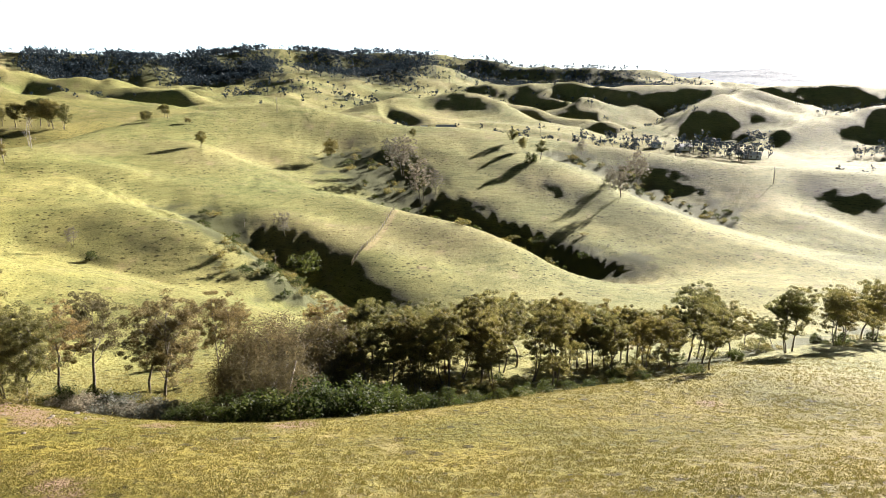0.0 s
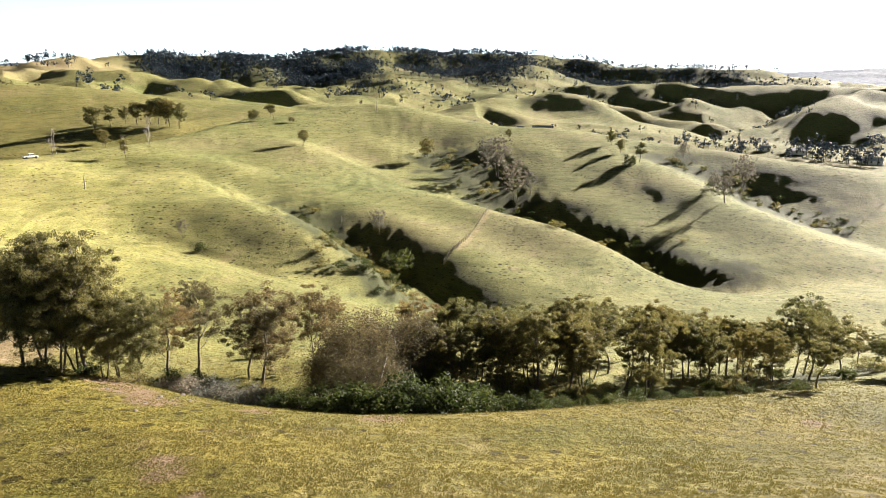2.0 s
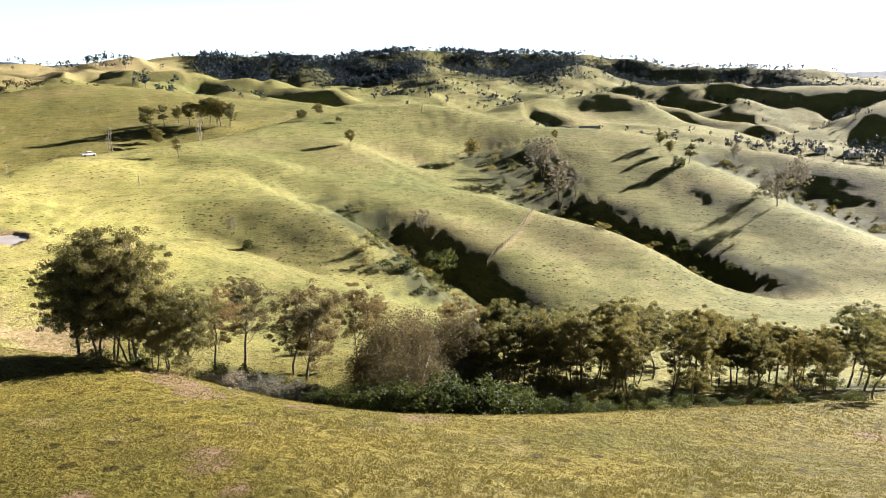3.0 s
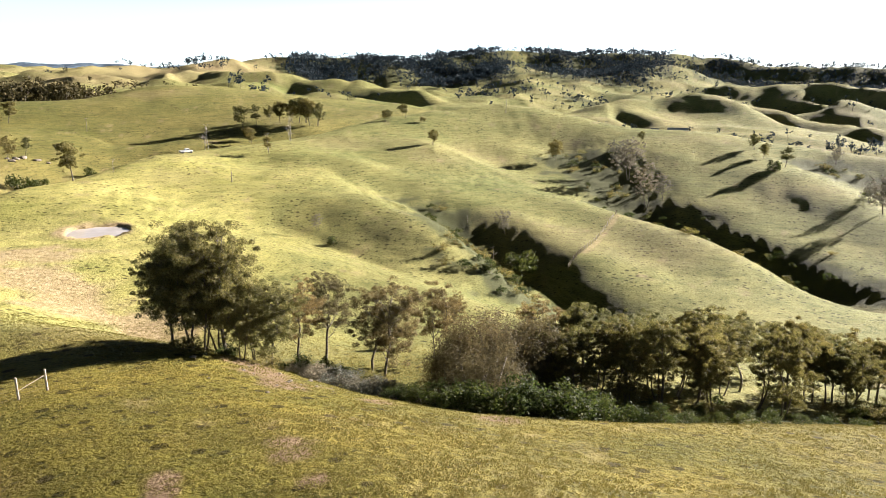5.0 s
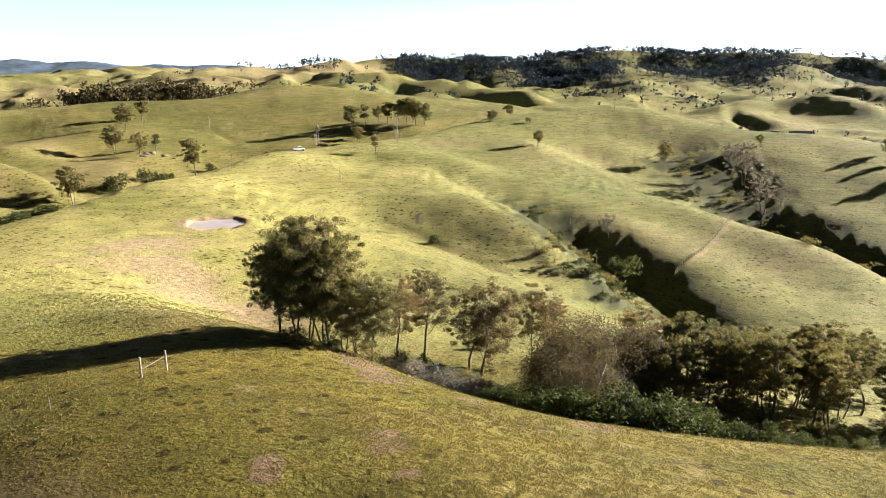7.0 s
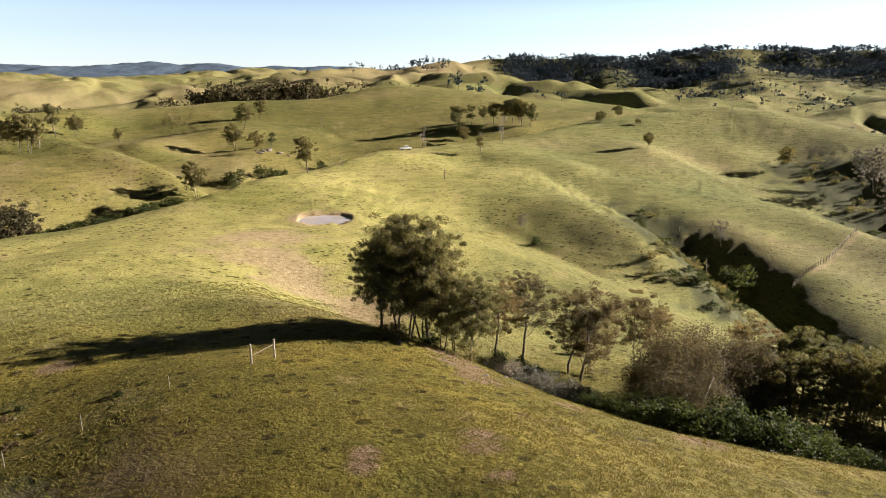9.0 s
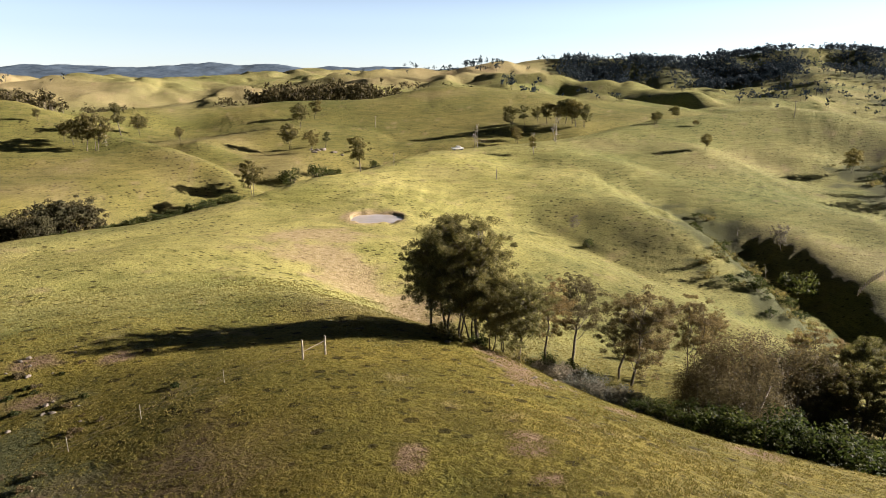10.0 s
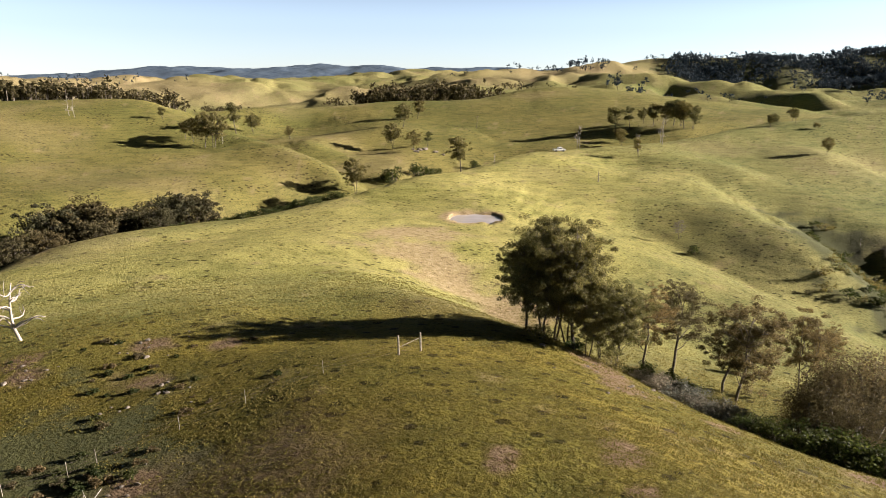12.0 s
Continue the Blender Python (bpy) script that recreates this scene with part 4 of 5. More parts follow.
rng = np.random.default_rng(5)
THICKET = [shrub(91, 2.2, 1.9, 2200, 0.2, BUSH_LEAF, "bramble"), shrub(92, 2.2, 2.3, 2500, 0.2, BUSH_LEAF, "bramble"), shrub(93, 2.2, 1.7, 2000, 0.2, BUSH_LEAF, "bramble")]
spots = []
for az, r, h in [(22, 53, 1.6), (20, 52, 1.9), (17.5, 51.5, 2.4), (15.5, 51.5, 2.6), (13.5, 51, 2.7), (11.5, 51, 2.9), (9.5, 51.5, 3.2), (7.5, 52, 3.2), (5.5, 53, 2.8),
                 (3.5, 54, 2.4), (1.5, 55, 1.8), (-1, 55, 1.5), (-3, 56, 1.3), (-5, 57, 1.2), (-7, 58.5, 1.1), (-9, 60, 1.0), (-11, 62, 1.0), (-13, 65, 0.9), (-15, 68, 0.9), (-17.5, 72, 0.8), (-20, 77, 0.8), (16.5, 55, 2.6), (12.5, 55, 3.0), (8.5, 56, 3.4), (6, 57, 3.0), (10.5, 57, 3.0),
                 (2.5, 59, 2.0), (-2.5, 62, 1.2), (-6, 65, 1.1), (-13, 70, 1.0), (-17, 77, 1.0)]:
    spots.append((*by_bearing(az, r), h))
plant(THICKET, spots, 2.2, ["green bramble bush on the creek bank"], "bush", "brambles on the bank", 1.05, 0.2)
GREYBRUSH = [shrub(95, 1.6, 1.6, 2200, 0.16, GREY_LEAF, "dry_brush"), shrub(96, 1.6, 1.9, 2400, 0.16, GREY_LEAF, "dry_brush")]
spots = [(*by_bearing(az, r), h) for az, r, h in [(29, 61, 1.7), (27.3, 60, 1.8), (25.6, 59, 1.9), (24, 57.5, 1.8), (22.5, 57, 1.9), (21, 56, 1.8), (28, 64, 1.6), (25, 63, 1.6), (19.5, 56, 1.8), (18, 56, 1.8), (30.5, 64, 1.3)]]
plant(GREYBRUSH, spots, 1.6, ["leafless grey brush below the creek bank"], "bush", "grey brush", 1.1, 0.15)
ROUND = [shrub(97, 2.4, 1.5, 2600, 0.2)]
plant(ROUND, [(*by_bearing(28.0, 67), 2.4), (*by_bearing(26.8, 69), 1.8), (*by_bearing(18.2, 68), 1.6), (*by_bearing(-15, 78), 1.5), (*by_bearing(-24, 92), 1.6), (*by_bearing(-29.5, 116), 1.6)], 2.4,
      ["small rounded green shrub under the creek trees"], "bush", "shrubs under the trees")
# dark undergrowth between the trunks along the creek
UNDER = [shrub(103, 1.6, 1.5, 1500, 0.17, BUSH_LEAF, "undergrowth_bush", 9), shrub(104, 1.6, 1.9, 1700, 0.17, GUM_LEAF, "undergrowth_bush", 10)]
spots = []
for x, y, h in CREEK[::2] + CREEK_TAN[:4] + CLUMP[::3]:
    spots.append((x + rng.normal() * 1.6, y - abs(rng.normal()) * 1.8, rng.uniform(0.8, 1.9)))
    spots.append((x - 2 + rng.normal() * 1.6, y - 2 + rng.normal() * 1.5, rng.uniform(0.6, 1.3)))
plant(UNDER, spots, 1.6, ["dark leafy undergrowth between the creek trees"], "bush", "undergrowth along the creek", 1.1, 0.15)
# dark scrub on the shaded gully walls
SCRUB = [shrub(75, 2, 1.5, 360, 0.36, BUSH_LEAF, "scrub_bush", 8), shrub(76, 2, 1.9, 400, 0.36, GUM_LEAF, "scrub_bush", 9)]
spots = []
for pts, count, side in ((GULLIES[0], 80, 12), (GULLIES[1], 130, 17), (GULLIES[2], 60, 13)):
    run = along(pts, 12)
    for _ in range(count):
        q = run[rng.integers(0, len(run))]
        spots.append((q[0] + rng.normal() * side * 0.5, q[1] + rng.normal() * side * 0.5, rng.uniform(0.8, 2.4)))
plant(SCRUB, spots, 2, ["dark low scrub bush on a shaded gully wall"], "bush", "gully scrub", 1.0, 0.15)
# rushes and rank tussocks in the damp corner of the home paddock
RUSHES = [shrub(101, 0.6, 0.5, 260, 0.2, BUSH_LEAF, "rush_tussock", 6), shrub(102, 0.6, 0.65, 300, 0.2, SHE_LEAF, "rush_tussock", 7)]
spots = []
for k in range(90):
    x, y = (-41 + rng.normal() * 6, 6 + rng.normal() * 3.5) if k % 3 else (-54 + rng.normal() * 6, 17 + rng.normal() * 4)
    spots.append((x, y, rng.uniform(0.15, 0.5)))
plant(RUSHES, spots, 0.6, ["dark rank tussock in the damp paddock corner"], "tussock", "rank tussocks", 1.2, 0.05)
# brambles along the left gully
spots = []
for k in range(26):
    az = 71.5 - 0.62 * k + rng.uniform(-0.2, 0.2)
    spots.append((*by_bearing(az, 160 + 0.9 * k + rng.uniform(-2, 4)), rng.uniform(1.4, 2.6)))
LOWBRAMBLE = [shrub(98, 2.2, 2.4, 700, 0.4, BUSH_LEAF, "bramble", 10), shrub(99, 2.2, 2.8, 800, 0.4, BUSH_LEAF, "bramble", 10)]
plant(LOWBRAMBLE, spots, 2.2, ["bramble bush along the grassy gully edge"], "bush", "gully brambles", 1.2, 0.2)


def far_woods(name, label, patches, sprays=64, mat=HAZY_LEAF):
    """Woods far off: crowns of leaf sprays on short trunks, in one mesh."""
    rng = np.random.default_rng(77)
    px, py, hs = [], [], []
    for az0, az1, r0, r1, count, h0, h1 in patches:
        soft = 0.12 * (az1 - az0)
        a, r = rng.uniform(az0, az1, count) + rng.normal(size=count) * soft, rng.uniform(r0, r1, count) + rng.normal(size=count) * 0.12 * (r1 - r0)
        x, y = -r * np.sin(np.radians(a)), r * np.cos(np.radians(a))
        keep = (grain(x, y, 0.09 * r0, 3, 50) > -0.45) | (rng.uniform(size=count) < 0.2)
        px.append(x[keep])
        py.append(y[keep])
        hs.append((rng.uniform(h0 * 0.6, h1, count) * rng.uniform(0.75, 1.0, count))[keep])
    px, py, hs = np.concatenate(px), np.concatenate(py), np.concatenate(hs)
    pz = land(px, py)
    centres, sizes, ways, wood = [], [], [], Wood()
    for x, y, z, h in zip(px, py, pz, hs):
        wide = h * rng.uniform(0.26, 0.4)
        n = sprays
        d = rng.normal(size=(n, 3))
        d /= np.linalg.norm(d, axis=1)[:, None]
        lob = rng.normal(size=(6, 3)) * (0.5, 0.5, 0.42)
        q = d * 0.42 * rng.uniform(0.5, 1, (n, 1)) + lob[rng.integers(0, 6, n)]
        centres.append(q * (wide, wide, h * 0.34) + (x, y, z + h * 0.6))
        sizes.append(np.full(n, h * 1.2 / math.sqrt(n)))
        ways.append(d)
        wood.limb([(x, y, z - 0.5), (x + rng.normal() * 0.4, y, z + h * 0.35), (x + rng.normal() * 0.6, y, z + h * 0.75)], np.array([0.022, 0.016, 0.008]) * h, 4)
    v, f = leaf_sheets(rng, np.concatenate(centres), np.concatenate(sizes), 0.2, np.concatenate(ways))
    root = tagged(new(name), label, "woods", kind="stuff")
    tagged(link_mesh("trunks", wood.v, wood.f, BARK, root), kind="stuff")
    tagged(link_mesh("foliage", v, f, mat, root), kind="stuff")
    return px, py


PATCH_LEFT = [(70, 80, 425, 475, 200, 12, 17), (67, 69.6, 425, 450, 14, 10, 14), (44.2, 54, 590, 665, 520, 15, 20), (59.5, 64.5, 600, 640, 130, 7, 10),
              (54.6, 58, 560, 620, 14, 13, 17), (64.5, 67, 520, 600, 16, 7, 10), (36, 43.5, 715, 765, 45, 7, 10)]
PATCH_ROW = [(34.5, 41.8, 1000, 1060, 60, 11, 15), (31.8, 34.2, 755, 790, 14, 14, 18), (29, 34, 1120, 1180, 8, 9, 13), (24, 28, 1150, 1230, 22, 10, 15), (20, 23, 820, 900, 8, 10, 14),
             (20, 27, 650, 760, 20, 7, 11), (27, 31.5, 620, 800, 16, 7, 11), (42, 47, 930, 960, 6, 9, 12), (68, 79, 880, 930, 26, 7, 11)]
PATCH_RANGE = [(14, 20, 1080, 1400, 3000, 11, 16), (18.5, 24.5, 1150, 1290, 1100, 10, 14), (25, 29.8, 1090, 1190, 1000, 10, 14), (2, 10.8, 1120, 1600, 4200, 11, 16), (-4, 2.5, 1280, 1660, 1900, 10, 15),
               (-17, -4, 1230, 1640, 2200, 10, 15), (10, 17, 760, 1000, 90, 8, 12), (3, 9, 760, 930, 70, 8, 12), (-12, 2, 880, 1150, 150, 8, 12), (10.5, 14.5, 1150, 1430, 60, 9, 13)]
PATCH_VALLEY = [(-9, -3, 505, 560, 45, 5, 8), (-17, -10.5, 480, 545, 60, 7, 11), (-24, -18.5, 475, 535, 55, 9, 14), (-32, -27, 850, 1000, 60, 8, 12), (-33, -30.5, 560, 620, 24, 8, 12),
                (-19.5, -15.5, 740, 850, 30, 9, 13), (-25, -22.5, 600, 680, 22, 8, 12), (-33, -28.5, 425, 455, 8, 6, 9), (-16, -9, 690, 800, 14, 8, 12), (3, 5.5, 520, 570, 8, 7, 10)]
far_woods("left_woods", "dark eucalypt woods behind the grassy rise", PATCH_LEFT, 64, WOOD_LEAF)
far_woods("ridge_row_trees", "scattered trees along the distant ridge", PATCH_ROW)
RANGE_TREES = far_woods("range_woods", "haze-blue eucalypt forest on the distant range", PATCH_RANGE, 28)
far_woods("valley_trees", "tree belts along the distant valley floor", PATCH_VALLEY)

# ---- small things ----
def block(bm, sx, sy, sz, x=0, y=0, z=0, bevel=0.0, taper=1.0):
    made = bmesh.ops.create_cube(bm, size=1.0)["verts"]
    for v in made:
        k = taper if v.co.z > 0 else 1.0
        v.co = Vector((v.co.x * sx * k + x, v.co.y * sy * k + y, v.co.z * sz + z))
    if bevel:
        edges = list({e for v in made for e in v.link_edges})
        bmesh.ops.bevel(bm, geom=edges, offset=bevel, segments=2, affect="EDGES")


def paint(name, colour, rough=0.4):
    m, n, l, b = material(name, rough, 0.5)
    g = n.new("ShaderNodeTexCoord").outputs["Object"]
    l.new(ramp(n, l, noise_node(n, l, g, 3.0, 5), [(0.3, tuple(c * 0.85 for c in colour)), (0.7, colour)]), b.inputs["Base Color"])
    return m


WHITE, RUBBER = paint("white_paint", (0.8, 0.8, 0.78)), paint("rubber", (0.03, 0.03, 0.03), 0.8)
IRON = paint("galvanised_iron", (0.62, 0.63, 0.63), 0.35)
GLASS = paint("dark_glass", (0.03, 0.035, 0.04), 0.08)
STEEL = paint("rusty_steel", (0.25, 0.2, 0.16), 0.6)


def pasture_ute(x, y, turn):
    root = new("utility_truck")
    bm = bmesh.new()
    block(bm, 4.8, 1.75, 0.55, 0, 0, 0.72, 0.08)
    body = part("body", bm, WHITE, root)
    bm = bmesh.new()
    block(bm, 1.8, 1.6, 0.7, 0.35, 0, 1.33, 0.1, 0.8)
    part("cab", bm, WHITE, root)
    bm = bmesh.new()
    block(bm, 1.5, 1.64, 0.38, 0.35, 0, 1.33, 0.05, 0.88)
    part("window_glass", bm, GLASS, root, "dark tinted glass")
    bm = bmesh.new()
    block(bm, 1.9, 1.7, 0.12, -1.4, 0, 1.02, 0.03)
    part("tray", bm, IRON, root, "galvanised tray")
    for wx in (1.5, -1.5):
        for wy in (0.8, -0.8):
            bm = bmesh.new()
            bmesh.ops.create_cone(bm, cap_ends=True, segments=16, radius1=0.36, radius2=0.36, depth=0.24, matrix=pose(wx, wy, 0.36, 90))
            wheel = part("wheel", bm, RUBBER, root, "black rubber tyre")
    root.matrix_basis = pose(x, y, height(x, y), 0, 0, turn)
    tagged(root, "white utility truck parked on the grassy ridge", "truck")


def farm_building(x, y, turn, long, deep, high, pitch, label, z=None):
    root = new("farm_building")
    bm = bmesh.new()
    block(bm, long, deep, high, 0, 0, high / 2 - 0.2)
    part("wall", bm, WHITE, root, "pale weatherboard wall")
    for s in (1, -1):
        bm = bmesh.new()
        v = [bm.verts.new(p) for p in ((-long / 2 - 0.4, s * (deep / 2 + 0.5), high - 0.3), (long / 2 + 0.4, s * (deep / 2 + 0.5), high - 0.3), (long / 2 + 0.4, 0, high + pitch), (-long / 2 - 0.4, 0, high + pitch))]
        top = bm.faces.new(v)
        ext = bmesh.ops.extrude_face_region(bm, geom=[top])
        bmesh.ops.translate(bm, vec=(0, 0, 0.12), verts=[g for g in ext["geom"] if isinstance(g, bmesh.types.BMVert)])
        bmesh.ops.recalc_face_normals(bm, faces=bm.faces)
        part("roof", bm, IRON, root, "sheet-iron roof")
    for k in range(max(2, int(long / 3.5))):
        for s in (1, -1):
            bm = bmesh.new()
            block(bm, 1.1, 0.08, 1.1, -long / 2 + long * (k + 0.5) / max(2, int(long / 3.5)), s * (deep / 2 + 0.02), 1.5)
            part("window", bm, GLASS, root, "dark window")
    root.matrix_basis = pose(x, y, height(x, y) if z is None else z, 0, 0, turn)
    tagged(root, label, "building", "farm buildings")


def fence_post(parent, x, y, h, r, mat, tilt=0.0):
    bm = bmesh.new()
    bmesh.ops.create_cone(bm, cap_ends=True, segments=10, radius1=r * 1.1, radius2=r * 0.9, depth=h + 0.5, matrix=pose(x, y, height(x, y) + h / 2 - 0.25, tilt, tilt * 0.5))
    return part("post", bm, mat, parent)


def wire_between(parent, a, b, r=0.0022):
    wood = Wood()
    mid = (np.array(a) + np.array(b)) / 2 - (0, 0, 0.02)
    wood.limb([a, mid, b], [r] * 3, 4)
    link_mesh("wire", wood.v, wood.f, STEEL, parent)


def paddock_fence():
    root = tagged(new("fence"), "wire fence with two grey timber posts and steel pickets", "fence")
    posts = [(-39.1, 33.6, 1.55), (-39.1, 31.4, 1.55)]
    pickets = [(-39.6, 25.0, 1.0), (-39.9, 19.2, 1.0), (-40.5, 15.0, 1.0), (-40.9, 10.2, 1.0), (-40.8, 8.6, 1.0), (-41.7, 5.5, 1.0)]
    for x, y, h in posts:
        fence_post(root, x, y, h, 0.075, TIMBER, 1.5)
    for x, y, h in pickets:
        fence_post(root, x, y, h, 0.02, TIMBER, 3.0)
    run = posts + pickets
    for (x0, y0, h0), (x1, y1, h1) in zip(run, run[1:]):
        for k in (0.25, 0.5, 0.8):
            wire_between(root, (x0, y0, height(x0, y0) + k * min(h0, 1.1)), (x1, y1, height(x1, y1) + k * min(h1, 1.1)))
    wood = Wood()
    wood.limb([(-39.1, 33.6, height(-39.1, 33.6) + 1.15), (-39.1, 31.4, height(-39.1, 31.4) + 0.6)], [0.02, 0.02], 6)
    link_mesh("brace", wood.v, wood.f, TIMBER, root)


def hill_fence():
    root = tagged(new("fence"), "old post fence running straight up the grassy spur", "fence")
    line_pts = along([(-15.6, 224, 0), (-17.6, 203, 0), (-19.8, 185, 0), (-21.4, 178, 0), (-22.8, 171, 0)], 7)
    for k, (x, y, _) in enumerate(line_pts):
        fence_post(root, x, y, 1.3, 0.09, TIMBER, 3.0 * math.sin(k * 2.3))
    for (x0, y0, _), (x1, y1, _) in zip(line_pts, line_pts[1:]):
        for k in (0.5, 1.0):
            wire_between(root, (x0, y0, height(x0, y0) + k), (x1, y1, height(x1, y1) + k), 0.01)


def pole(x, y, h, label):
    root = new("timber_pole")
    wood = Wood()
    wood.limb([(0, 0, -0.5), (0.02 * h, 0, h * 0.5), (0.01 * h, 0.02 * h, h)], [0.16, 0.14, 0.11], 8)
    link_mesh("shaft", wood.v, wood.f, TIMBER, root, True)
    if h > 6:
        bm = bmesh.new()
        block(bm, 1.6, 0.1, 0.12, 0.01 * h, 0.02 * h, h - 0.3)
        part("crossarm", bm, TIMBER, root)
    root.matrix_basis = pose(x, y, height(x, y), 0, 0, 40)
    tagged(root, label, "pole", "timber poles")


def rock(seed, x, y, size, label="pale weathered rock lying in the grass"):
    rng = np.random.default_rng(seed)
    bm = bmesh.new()
    bmesh.ops.create_icosphere(bm, subdivisions=2, radius=1.0)
    s = rng.uniform(0.6, 1.2, 3) * size * (1, 1, 0.6)
    for v in bm.verts:
        k = 1 + 0.35 * noise.noise(v.co * 1.4 + Vector((seed, 0, 0)))
        v.co = Vector((v.co.x * s[0] * k, v.co.y * s[1] * k, v.co.z * s[2] * k))
    ob = part("rock", bm, ROCK, None)
    ob.matrix_basis = pose(x, y, height(x, y) + size * 0.1, 0, 0, rng.uniform(0, 360))
    tagged(ob, label, "rock", "loose rocks")


pasture_ute(-167.5, 213.5, 62)
farm_building(*by_bearing(-0.2, 560), 5, 14, 7, 2.5, 1.6, "long low white farm house with iron roof")
farm_building(*by_bearing(1.5, 556), 5, 5, 4, 2.2, 1.0, "small white farm shed with iron roof")
farm_building(*by_bearing(-18.9, 508), 20, 10, 7, 2.6, 1.6, "white farm house among valley trees")
farm_building(*by_bearing(-23.6, 500), -15, 12, 7, 2.6, 1.6, "pale farm house with iron roof in the valley")
farm_building(*by_bearing(-16.8, 515), -5, 6, 5, 2.4, 1.2, "small pale farm shed beside the valley road")
paddock_fence()
hill_fence()
for (x, y, h), label in zip(POLES, ("timber power pole on the hilltop", "timber power pole on the far slope", "weathered timber post on the ridge", "timber pole on the far hill")):
    pole(x, y, h, label)
rng = np.random.default_rng(8)
for k in range(60):
    cx, cy, spread, size = [(-58.9, 20.1, 1.6, 0.3), (-47.9, 16.1, 1.5, 0.3), (-36.5, 10.6, 1.6, 0.26), (-25.8, 42.5, 2.0, 0.28), (-29.5, 45.5, 2.2, 0.3), (-60.8, 10.6, 1.2, 0.3)][k % 6]
    rock(100 + k, cx + rng.normal() * spread, cy + rng.normal() * spread, size * rng.uniform(0.25, 0.9))
for k in range(8):
    rock(200 + k, -249 + rng.normal() * 5, 214 + rng.normal() * 4, rng.uniform(0.8, 1.6), "large pale boulder below the pasture trees")
big = dead_tree(301, 5.6, 16, 0.5, stout=2.2)
big.matrix_basis = set_down(big, -70.8, 12.7, 30)
tagged(big, "bleached white dead tree with spreading bare branches", "dead tree")
log = dead_tree(302, 4.0, 4, 0.3, "fallen_branch")
log.matrix_basis = pose(-33.6, 5.2, height(-33.6, 5.2) + 0.1, 70, 0, 200)
tagged(log, "grey fallen branch lying on the grass", "log")


def dam_water():
    m, n, l, b = material("dam_water", 0.06, 0.6)
    g = n.new("ShaderNodeNewGeometry").outputs["Position"]
    l.new(ramp(n, l, noise_node(n, l, g, 0.3, 3), [(0.3, (0.46, 0.42, 0.38)), (0.7, (0.56, 0.52, 0.48))]), b.inputs["Base Color"])
    bump(n, l, b, noise_node(n, l, g, 3.0, 3), 0.08, 0.02)
    bm = bmesh.new()
    bmesh.ops.create_circle(bm, cap_ends=True, segments=64, radius=6.6)
    ob = part("dam_water", bm, m, None)
    ob.matrix_basis = pose(DAM[0], DAM[1], DAM[2])
    tagged(ob, "small muddy farm dam reflecting pale sky", "pond", kind="structure")


dam_water()


def near_grass():
    """Tufts of grass over the near paddock and bank."""
    rng = np.random.default_rng(3)
    n = 190000
    az, r = np.radians(rng.uniform(-36, 86, n)), 24 * (95 / 24) ** rng.uniform(0, 1, n)
    x, y = -r * np.sin(az), r * np.cos(az)
    keep = grain(x, y, 0.55, 2, 31) + 0.4 * grain(x, y, 2.4, 2, 33) + rng.normal(size=n) * 0.2 > -0.25          # gathered into tussocks
    keep &= np.exp(-(((x + 42) / 15) ** 2 + ((y - 7) / 11) ** 2)) + 0.35 * grain(x, y, 3.2, 3, 71) < 0.5 + rng.uniform(-0.1, 0.4, n)
    x, y, r = x[keep], y[keep], r[keep]
    z = land(x, y)
    k, verts = 4, []
    h = rng.uniform(0.03, 0.085, len(x)) * (1 + 0.5 * grain(x, y, 9, 2, 40))
    for _ in range(k):
        a, lean = rng.uniform(0, 6.28, len(x)), rng.uniform(0.6, 1.8, len(x))
        bx, by = x + rng.normal(size=len(x)) * 0.07, y + rng.normal(size=len(x)) * 0.07
        w = 0.02 + 0.0004 * r
        c, s = np.cos(a), np.sin(a)
        verts.append(np.stack([np.stack([bx - s * w, by + c * w, z - 0.03], 1), np.stack([bx + s * w, by - c * w, z - 0.03], 1), np.stack([bx + c * h * lean, by + s * h * lean, z + h], 1)], 1))
    v = np.concatenate(verts).reshape(-1, 3)
    m, n_, l, b = material("grass_blade", 0.7, 0.2)
    g = n_.new("ShaderNodeNewGeometry")
    tone = ramp(n_, l, g.outputs["Random Per Island"], [(0.0, (0.15, 0.142, 0.03)), (0.55, (0.205, 0.176, 0.042)), (1.0, (0.27, 0.22, 0.07))])
    c = mix(n_, l, 1.0, tone, ramp(n_, l, noise_node(n_, l, g.outputs["Position"], 0.13, 5, 0.65), [(0.3, (0.88, 0.9, 0.86)), (0.7, (1.1, 1.06, 1.0))]), "MULTIPLY")
    l.new(c, b.inputs["Base Color"])
    glow = n_.new("ShaderNodeBsdfTranslucent")
    l.new(c, glow.inputs["Color"])
    both = n_.new("ShaderNodeMixShader")
    both.inputs[0].default_value = 0.35
    l.new(b.outputs[0], both.inputs[1])
    l.new(glow.outputs[0], both.inputs[2])
    l.new(both.outputs[0], n_["Material Output"].inputs["Surface"])
    me = bpy.data.meshes.new("grass")
    me.vertices.add(len(v))
    me.vertices.foreach_set("co", v.ravel())
    f = len(v) // 3
    me.loops.add(len(v))
    me.loops.foreach_set("vertex_index", np.arange(len(v)))
    me.polygons.add(f)
    me.polygons.foreach_set("loop_start", np.arange(f) * 3)
    me.update(calc_edges=True)
    me.materials.append(m)
    tagged(new("grass", me), "short tufted green and straw pasture grass", "grass", kind="stuff")


near_grass()


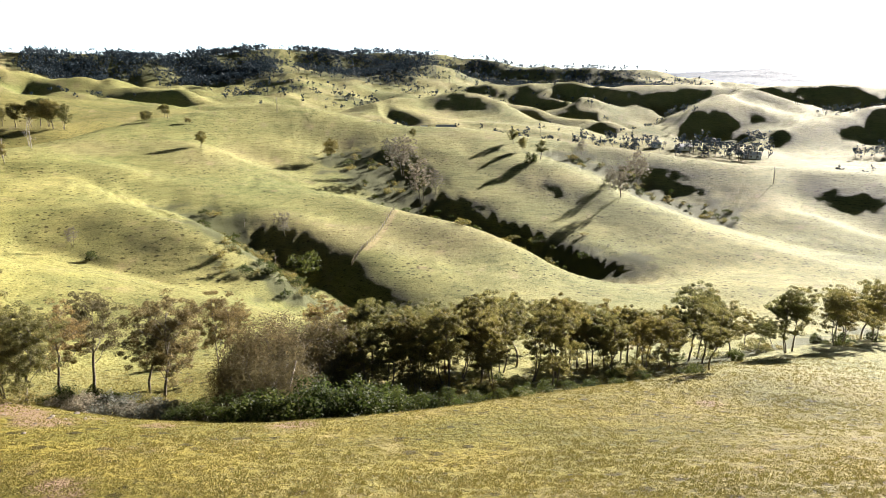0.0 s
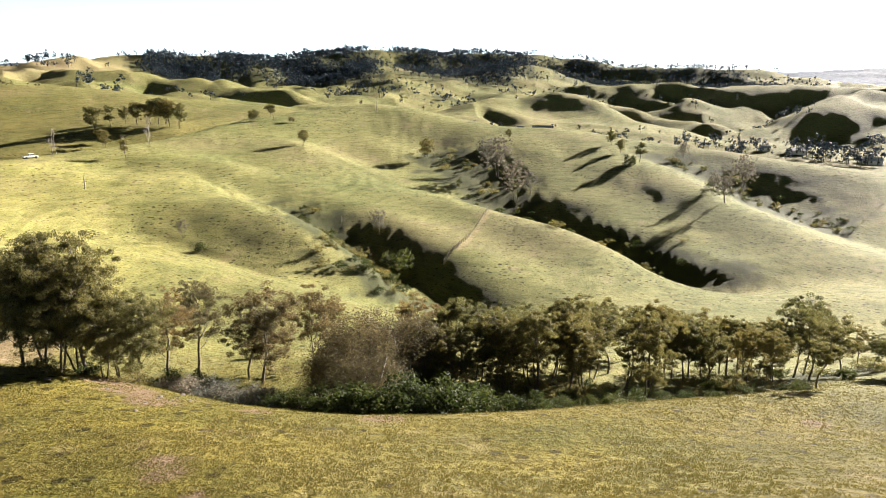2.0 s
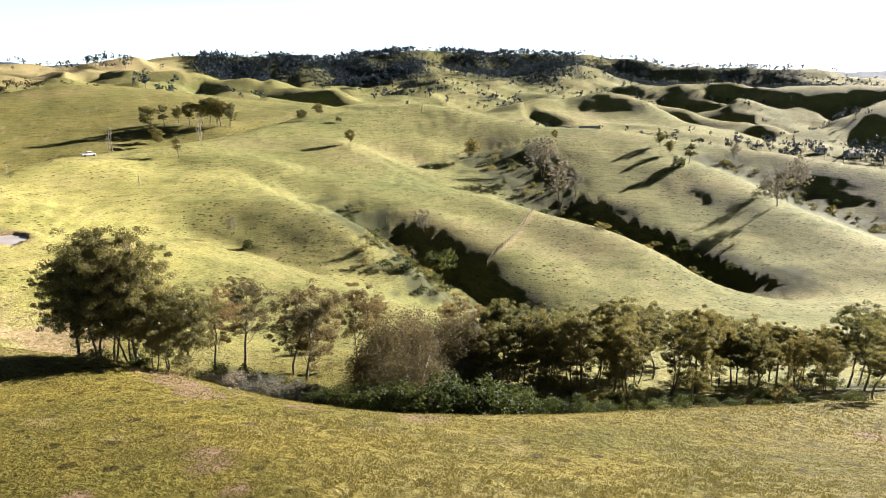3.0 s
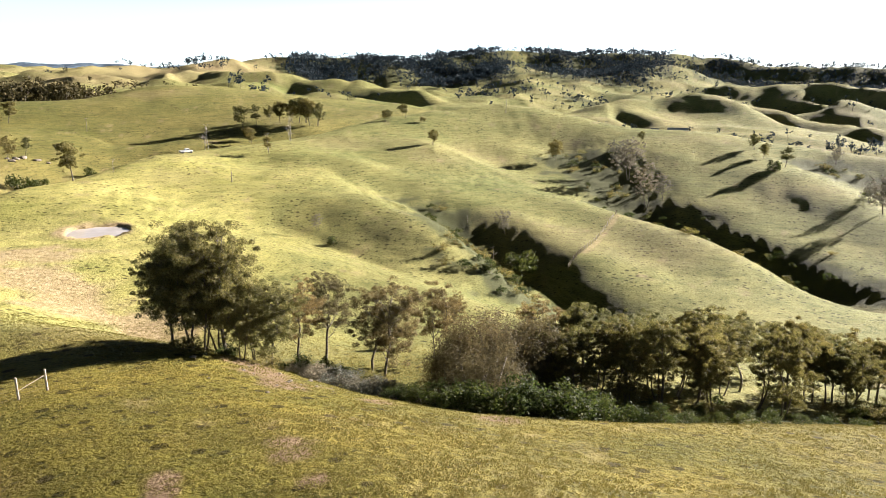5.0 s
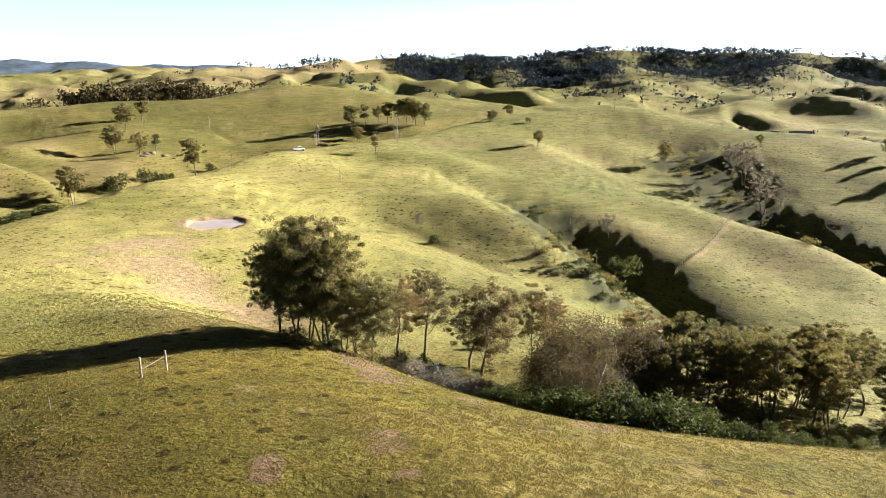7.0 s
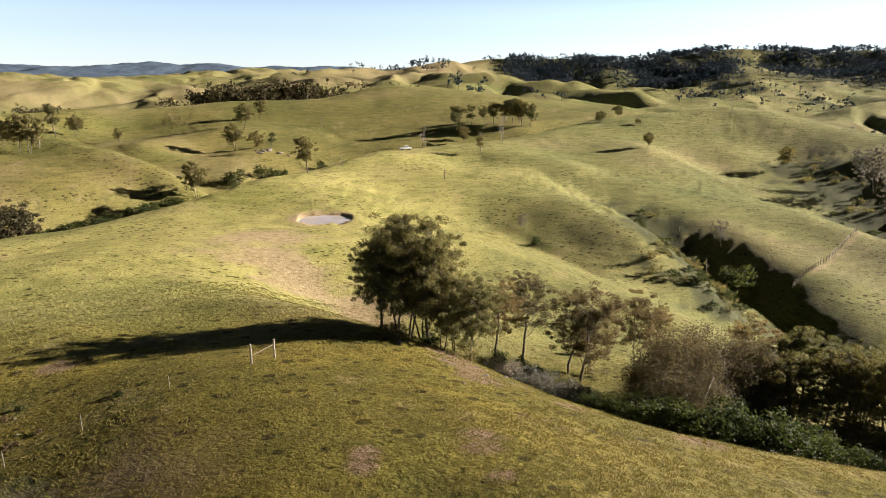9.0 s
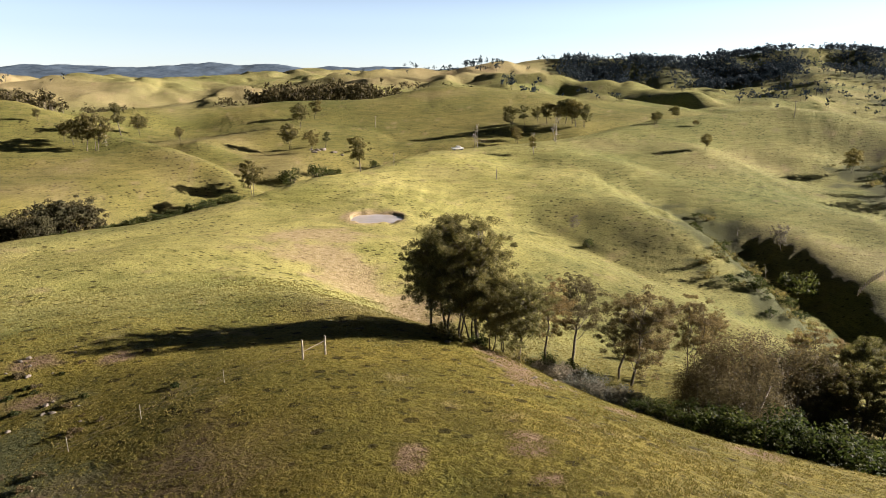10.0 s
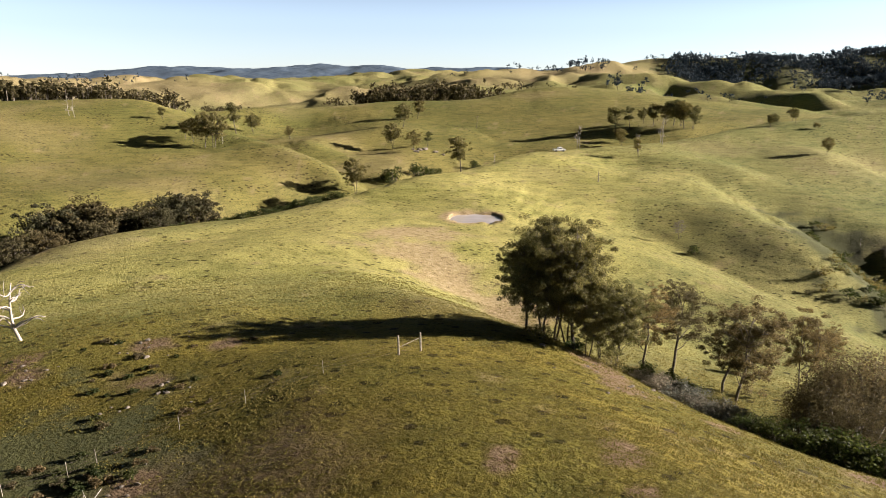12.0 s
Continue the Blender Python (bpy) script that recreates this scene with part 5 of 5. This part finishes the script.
def ground_marks():
    """Where the turf is dry, dark green, bare, brightened, darker or haze-blue far woods."""
    me = GROUND.data
    x, y = GX, GY
    r = np.hypot(x, y)
    wob = grain(x, y, 6, 3, 12)

    def near_line(pts, width):
        d = np.full(len(x), 1e9)
        for px, py, _ in along(pts, 10):
            d = np.minimum(d, (x - px) ** 2 + (y - py) ** 2)
        return np.exp(-d / width ** 2)

    slip = near_line([(-101, 84, 0), (-93, 79, 0), (-84, 76, 0), (-75, 74, 0), (-66, 72, 0), (-60, 70, 0)], 9.0)
    dry = 0.8 * smoothstep(0.2, 0.95, slip + 0.35 * wob + 0.25 * grain(x, y, 2.5, 3, 41)) + 0.2 * smoothstep(0.2, 1.0, grain(x, y, 45, 3, 21)) + 0.55 * smoothstep(600, 850, r) * smoothstep(0.2, 0.9, 0.5 * grain(x, y, 260, 2, 3) - 0.1 + 0.9 * smoothstep(-420, -600, x)) * (0.2 + 0.8 * smoothstep(-300, -600, x))
    dry = np.maximum(dry, 0.7 * near_line([(-14.9, 224, 0), (-16.9, 203, 0), (-19.1, 185, 0), (-20.2, 180, 0)], 1.2))
    # Dark green along the gully lines and the creek bed.
    dark_green = np.zeros(len(x))
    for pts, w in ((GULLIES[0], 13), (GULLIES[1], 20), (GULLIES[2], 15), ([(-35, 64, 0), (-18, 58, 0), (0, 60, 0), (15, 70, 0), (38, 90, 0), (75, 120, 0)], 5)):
        dark_green = np.maximum(dark_green, near_line(pts, w))
    dark_green = smoothstep(0.3, 0.75, dark_green + 0.35 * wob)
    boggy = np.exp(-(((x + 42) / 15) ** 2 + ((y - 7) / 11) ** 2))          # rank dark growth in the corner of the home paddock
    dark_green = np.maximum(dark_green, 0.85 * smoothstep(0.35, 0.6, boggy + 0.35 * grain(x, y, 3.2, 3, 71)))
    bins = [np.arange(-1000, 1001, 30), np.arange(700, 1901, 30)]          # leaf litter and undergrowth below the far forest
    stand = np.histogram2d(*RANGE_TREES, bins)[0]
    i, j = np.clip(((x + 1000) / 30).astype(int), 0, 65), np.clip(((y - 700) / 30).astype(int), 0, 38)
    dark_green = np.maximum(dark_green, 0.9 * smoothstep(2, 7, stand[i, j]) * (np.abs(x) < 990) * (y > 705) * (y < 1860))
    earth = np.zeros(len(x))
    for px, py, w in [(-18.1, 29.4, 1.3), (-21.3, 23.7, 0.9), (-59.2, 20, 2.0), (-51.2, 17.2, 1.8), (-54.4, 24.6, 1.7), (-17.2, 27.9, 1.2), (-20.6, 22.7, 0.9), (-64.3, 11.3, 2.0), (-26.5, 43, 2.4), (21.8, 52.7, 1.2), (-36, 10.6, 1.8),
                      (-60.8, 10.6, 1.8), (-30.5, 46, 2.6), (-33.5, 49, 2.5), (-19, 43.3, 1.5), (-10, 44.5, 1.6), (-14.5, 25.5, 0.8)]:
        earth = np.maximum(earth, np.exp(-((x - px) ** 2 + (y - py) ** 2) / w ** 2))
    rim = np.hypot(x - DAM[0], y - DAM[1])
    earth = smoothstep(0.25, 0.7, earth + 0.22 * grain(x, y, 1.5, 3, 4))
    dry = np.maximum(dry, 0.9 * smoothstep(9.4, 7.4, rim + 1.2 * wob + 1.2 * smoothstep(-2, 6, x - DAM[0])))          # pale clay on the dam wall
    brown = np.exp(-(((x + 30) / 9) ** 2 + ((y - 14) / 8) ** 2))
    earth = np.maximum(earth, 0.5 * smoothstep(0.3, 0.8, brown + 0.3 * wob))
    ridge = along(MAIN_RIDGE, 6)                       # the browner paddocks behind the main ridge
    bearing = np.degrees(np.arctan2(-ridge[:, 0], ridge[:, 1]))
    order = np.argsort(bearing)
    crest = np.interp(np.degrees(np.arctan2(-x, y)), bearing[order], np.hypot(ridge[:, 0], ridge[:, 1])[order])
    beyond = smoothstep(1.02, 1.1, r / crest) * (1 - smoothstep(430, 680, r) * 0.9)
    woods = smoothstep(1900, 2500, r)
    dull = smoothstep(30, 62, np.degrees(np.arctan2(-x, y)) + 6 * wob) * (1 - smoothstep(44, 62, r + 5 * grain(x, y, 12, 3, 44)))          # darker turf towards the left of the near paddock
    leftward = np.degrees(np.arctan2(-x, y))                # turf round the dam and along the ridge, its sun-facing brightness put into colour
    sunny_turf = smoothstep(22, 40, leftward + 4 * wob) * (1 - smoothstep(0.96, 1.06, r / crest)) * (1 - smoothstep(230, 330, r)) * smoothstep(66, 105, r + 5 * wob)
    # The near paddock's turf also darkens towards its right.
    for name, value in (("dry", dry), ("dark_green", dark_green), ("earth", earth), ("hazy_woods", woods), ("home", 1 - smoothstep(54, 92, r + 4 * wob)), ("beyond", beyond), ("sunny_turf", sunny_turf), ("dull", np.maximum(dull, 0.6 * smoothstep(4, 26, 5 * wob - leftward) * (1 - smoothstep(80, 110, r))))):
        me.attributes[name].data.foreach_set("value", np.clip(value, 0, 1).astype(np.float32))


ground_marks()
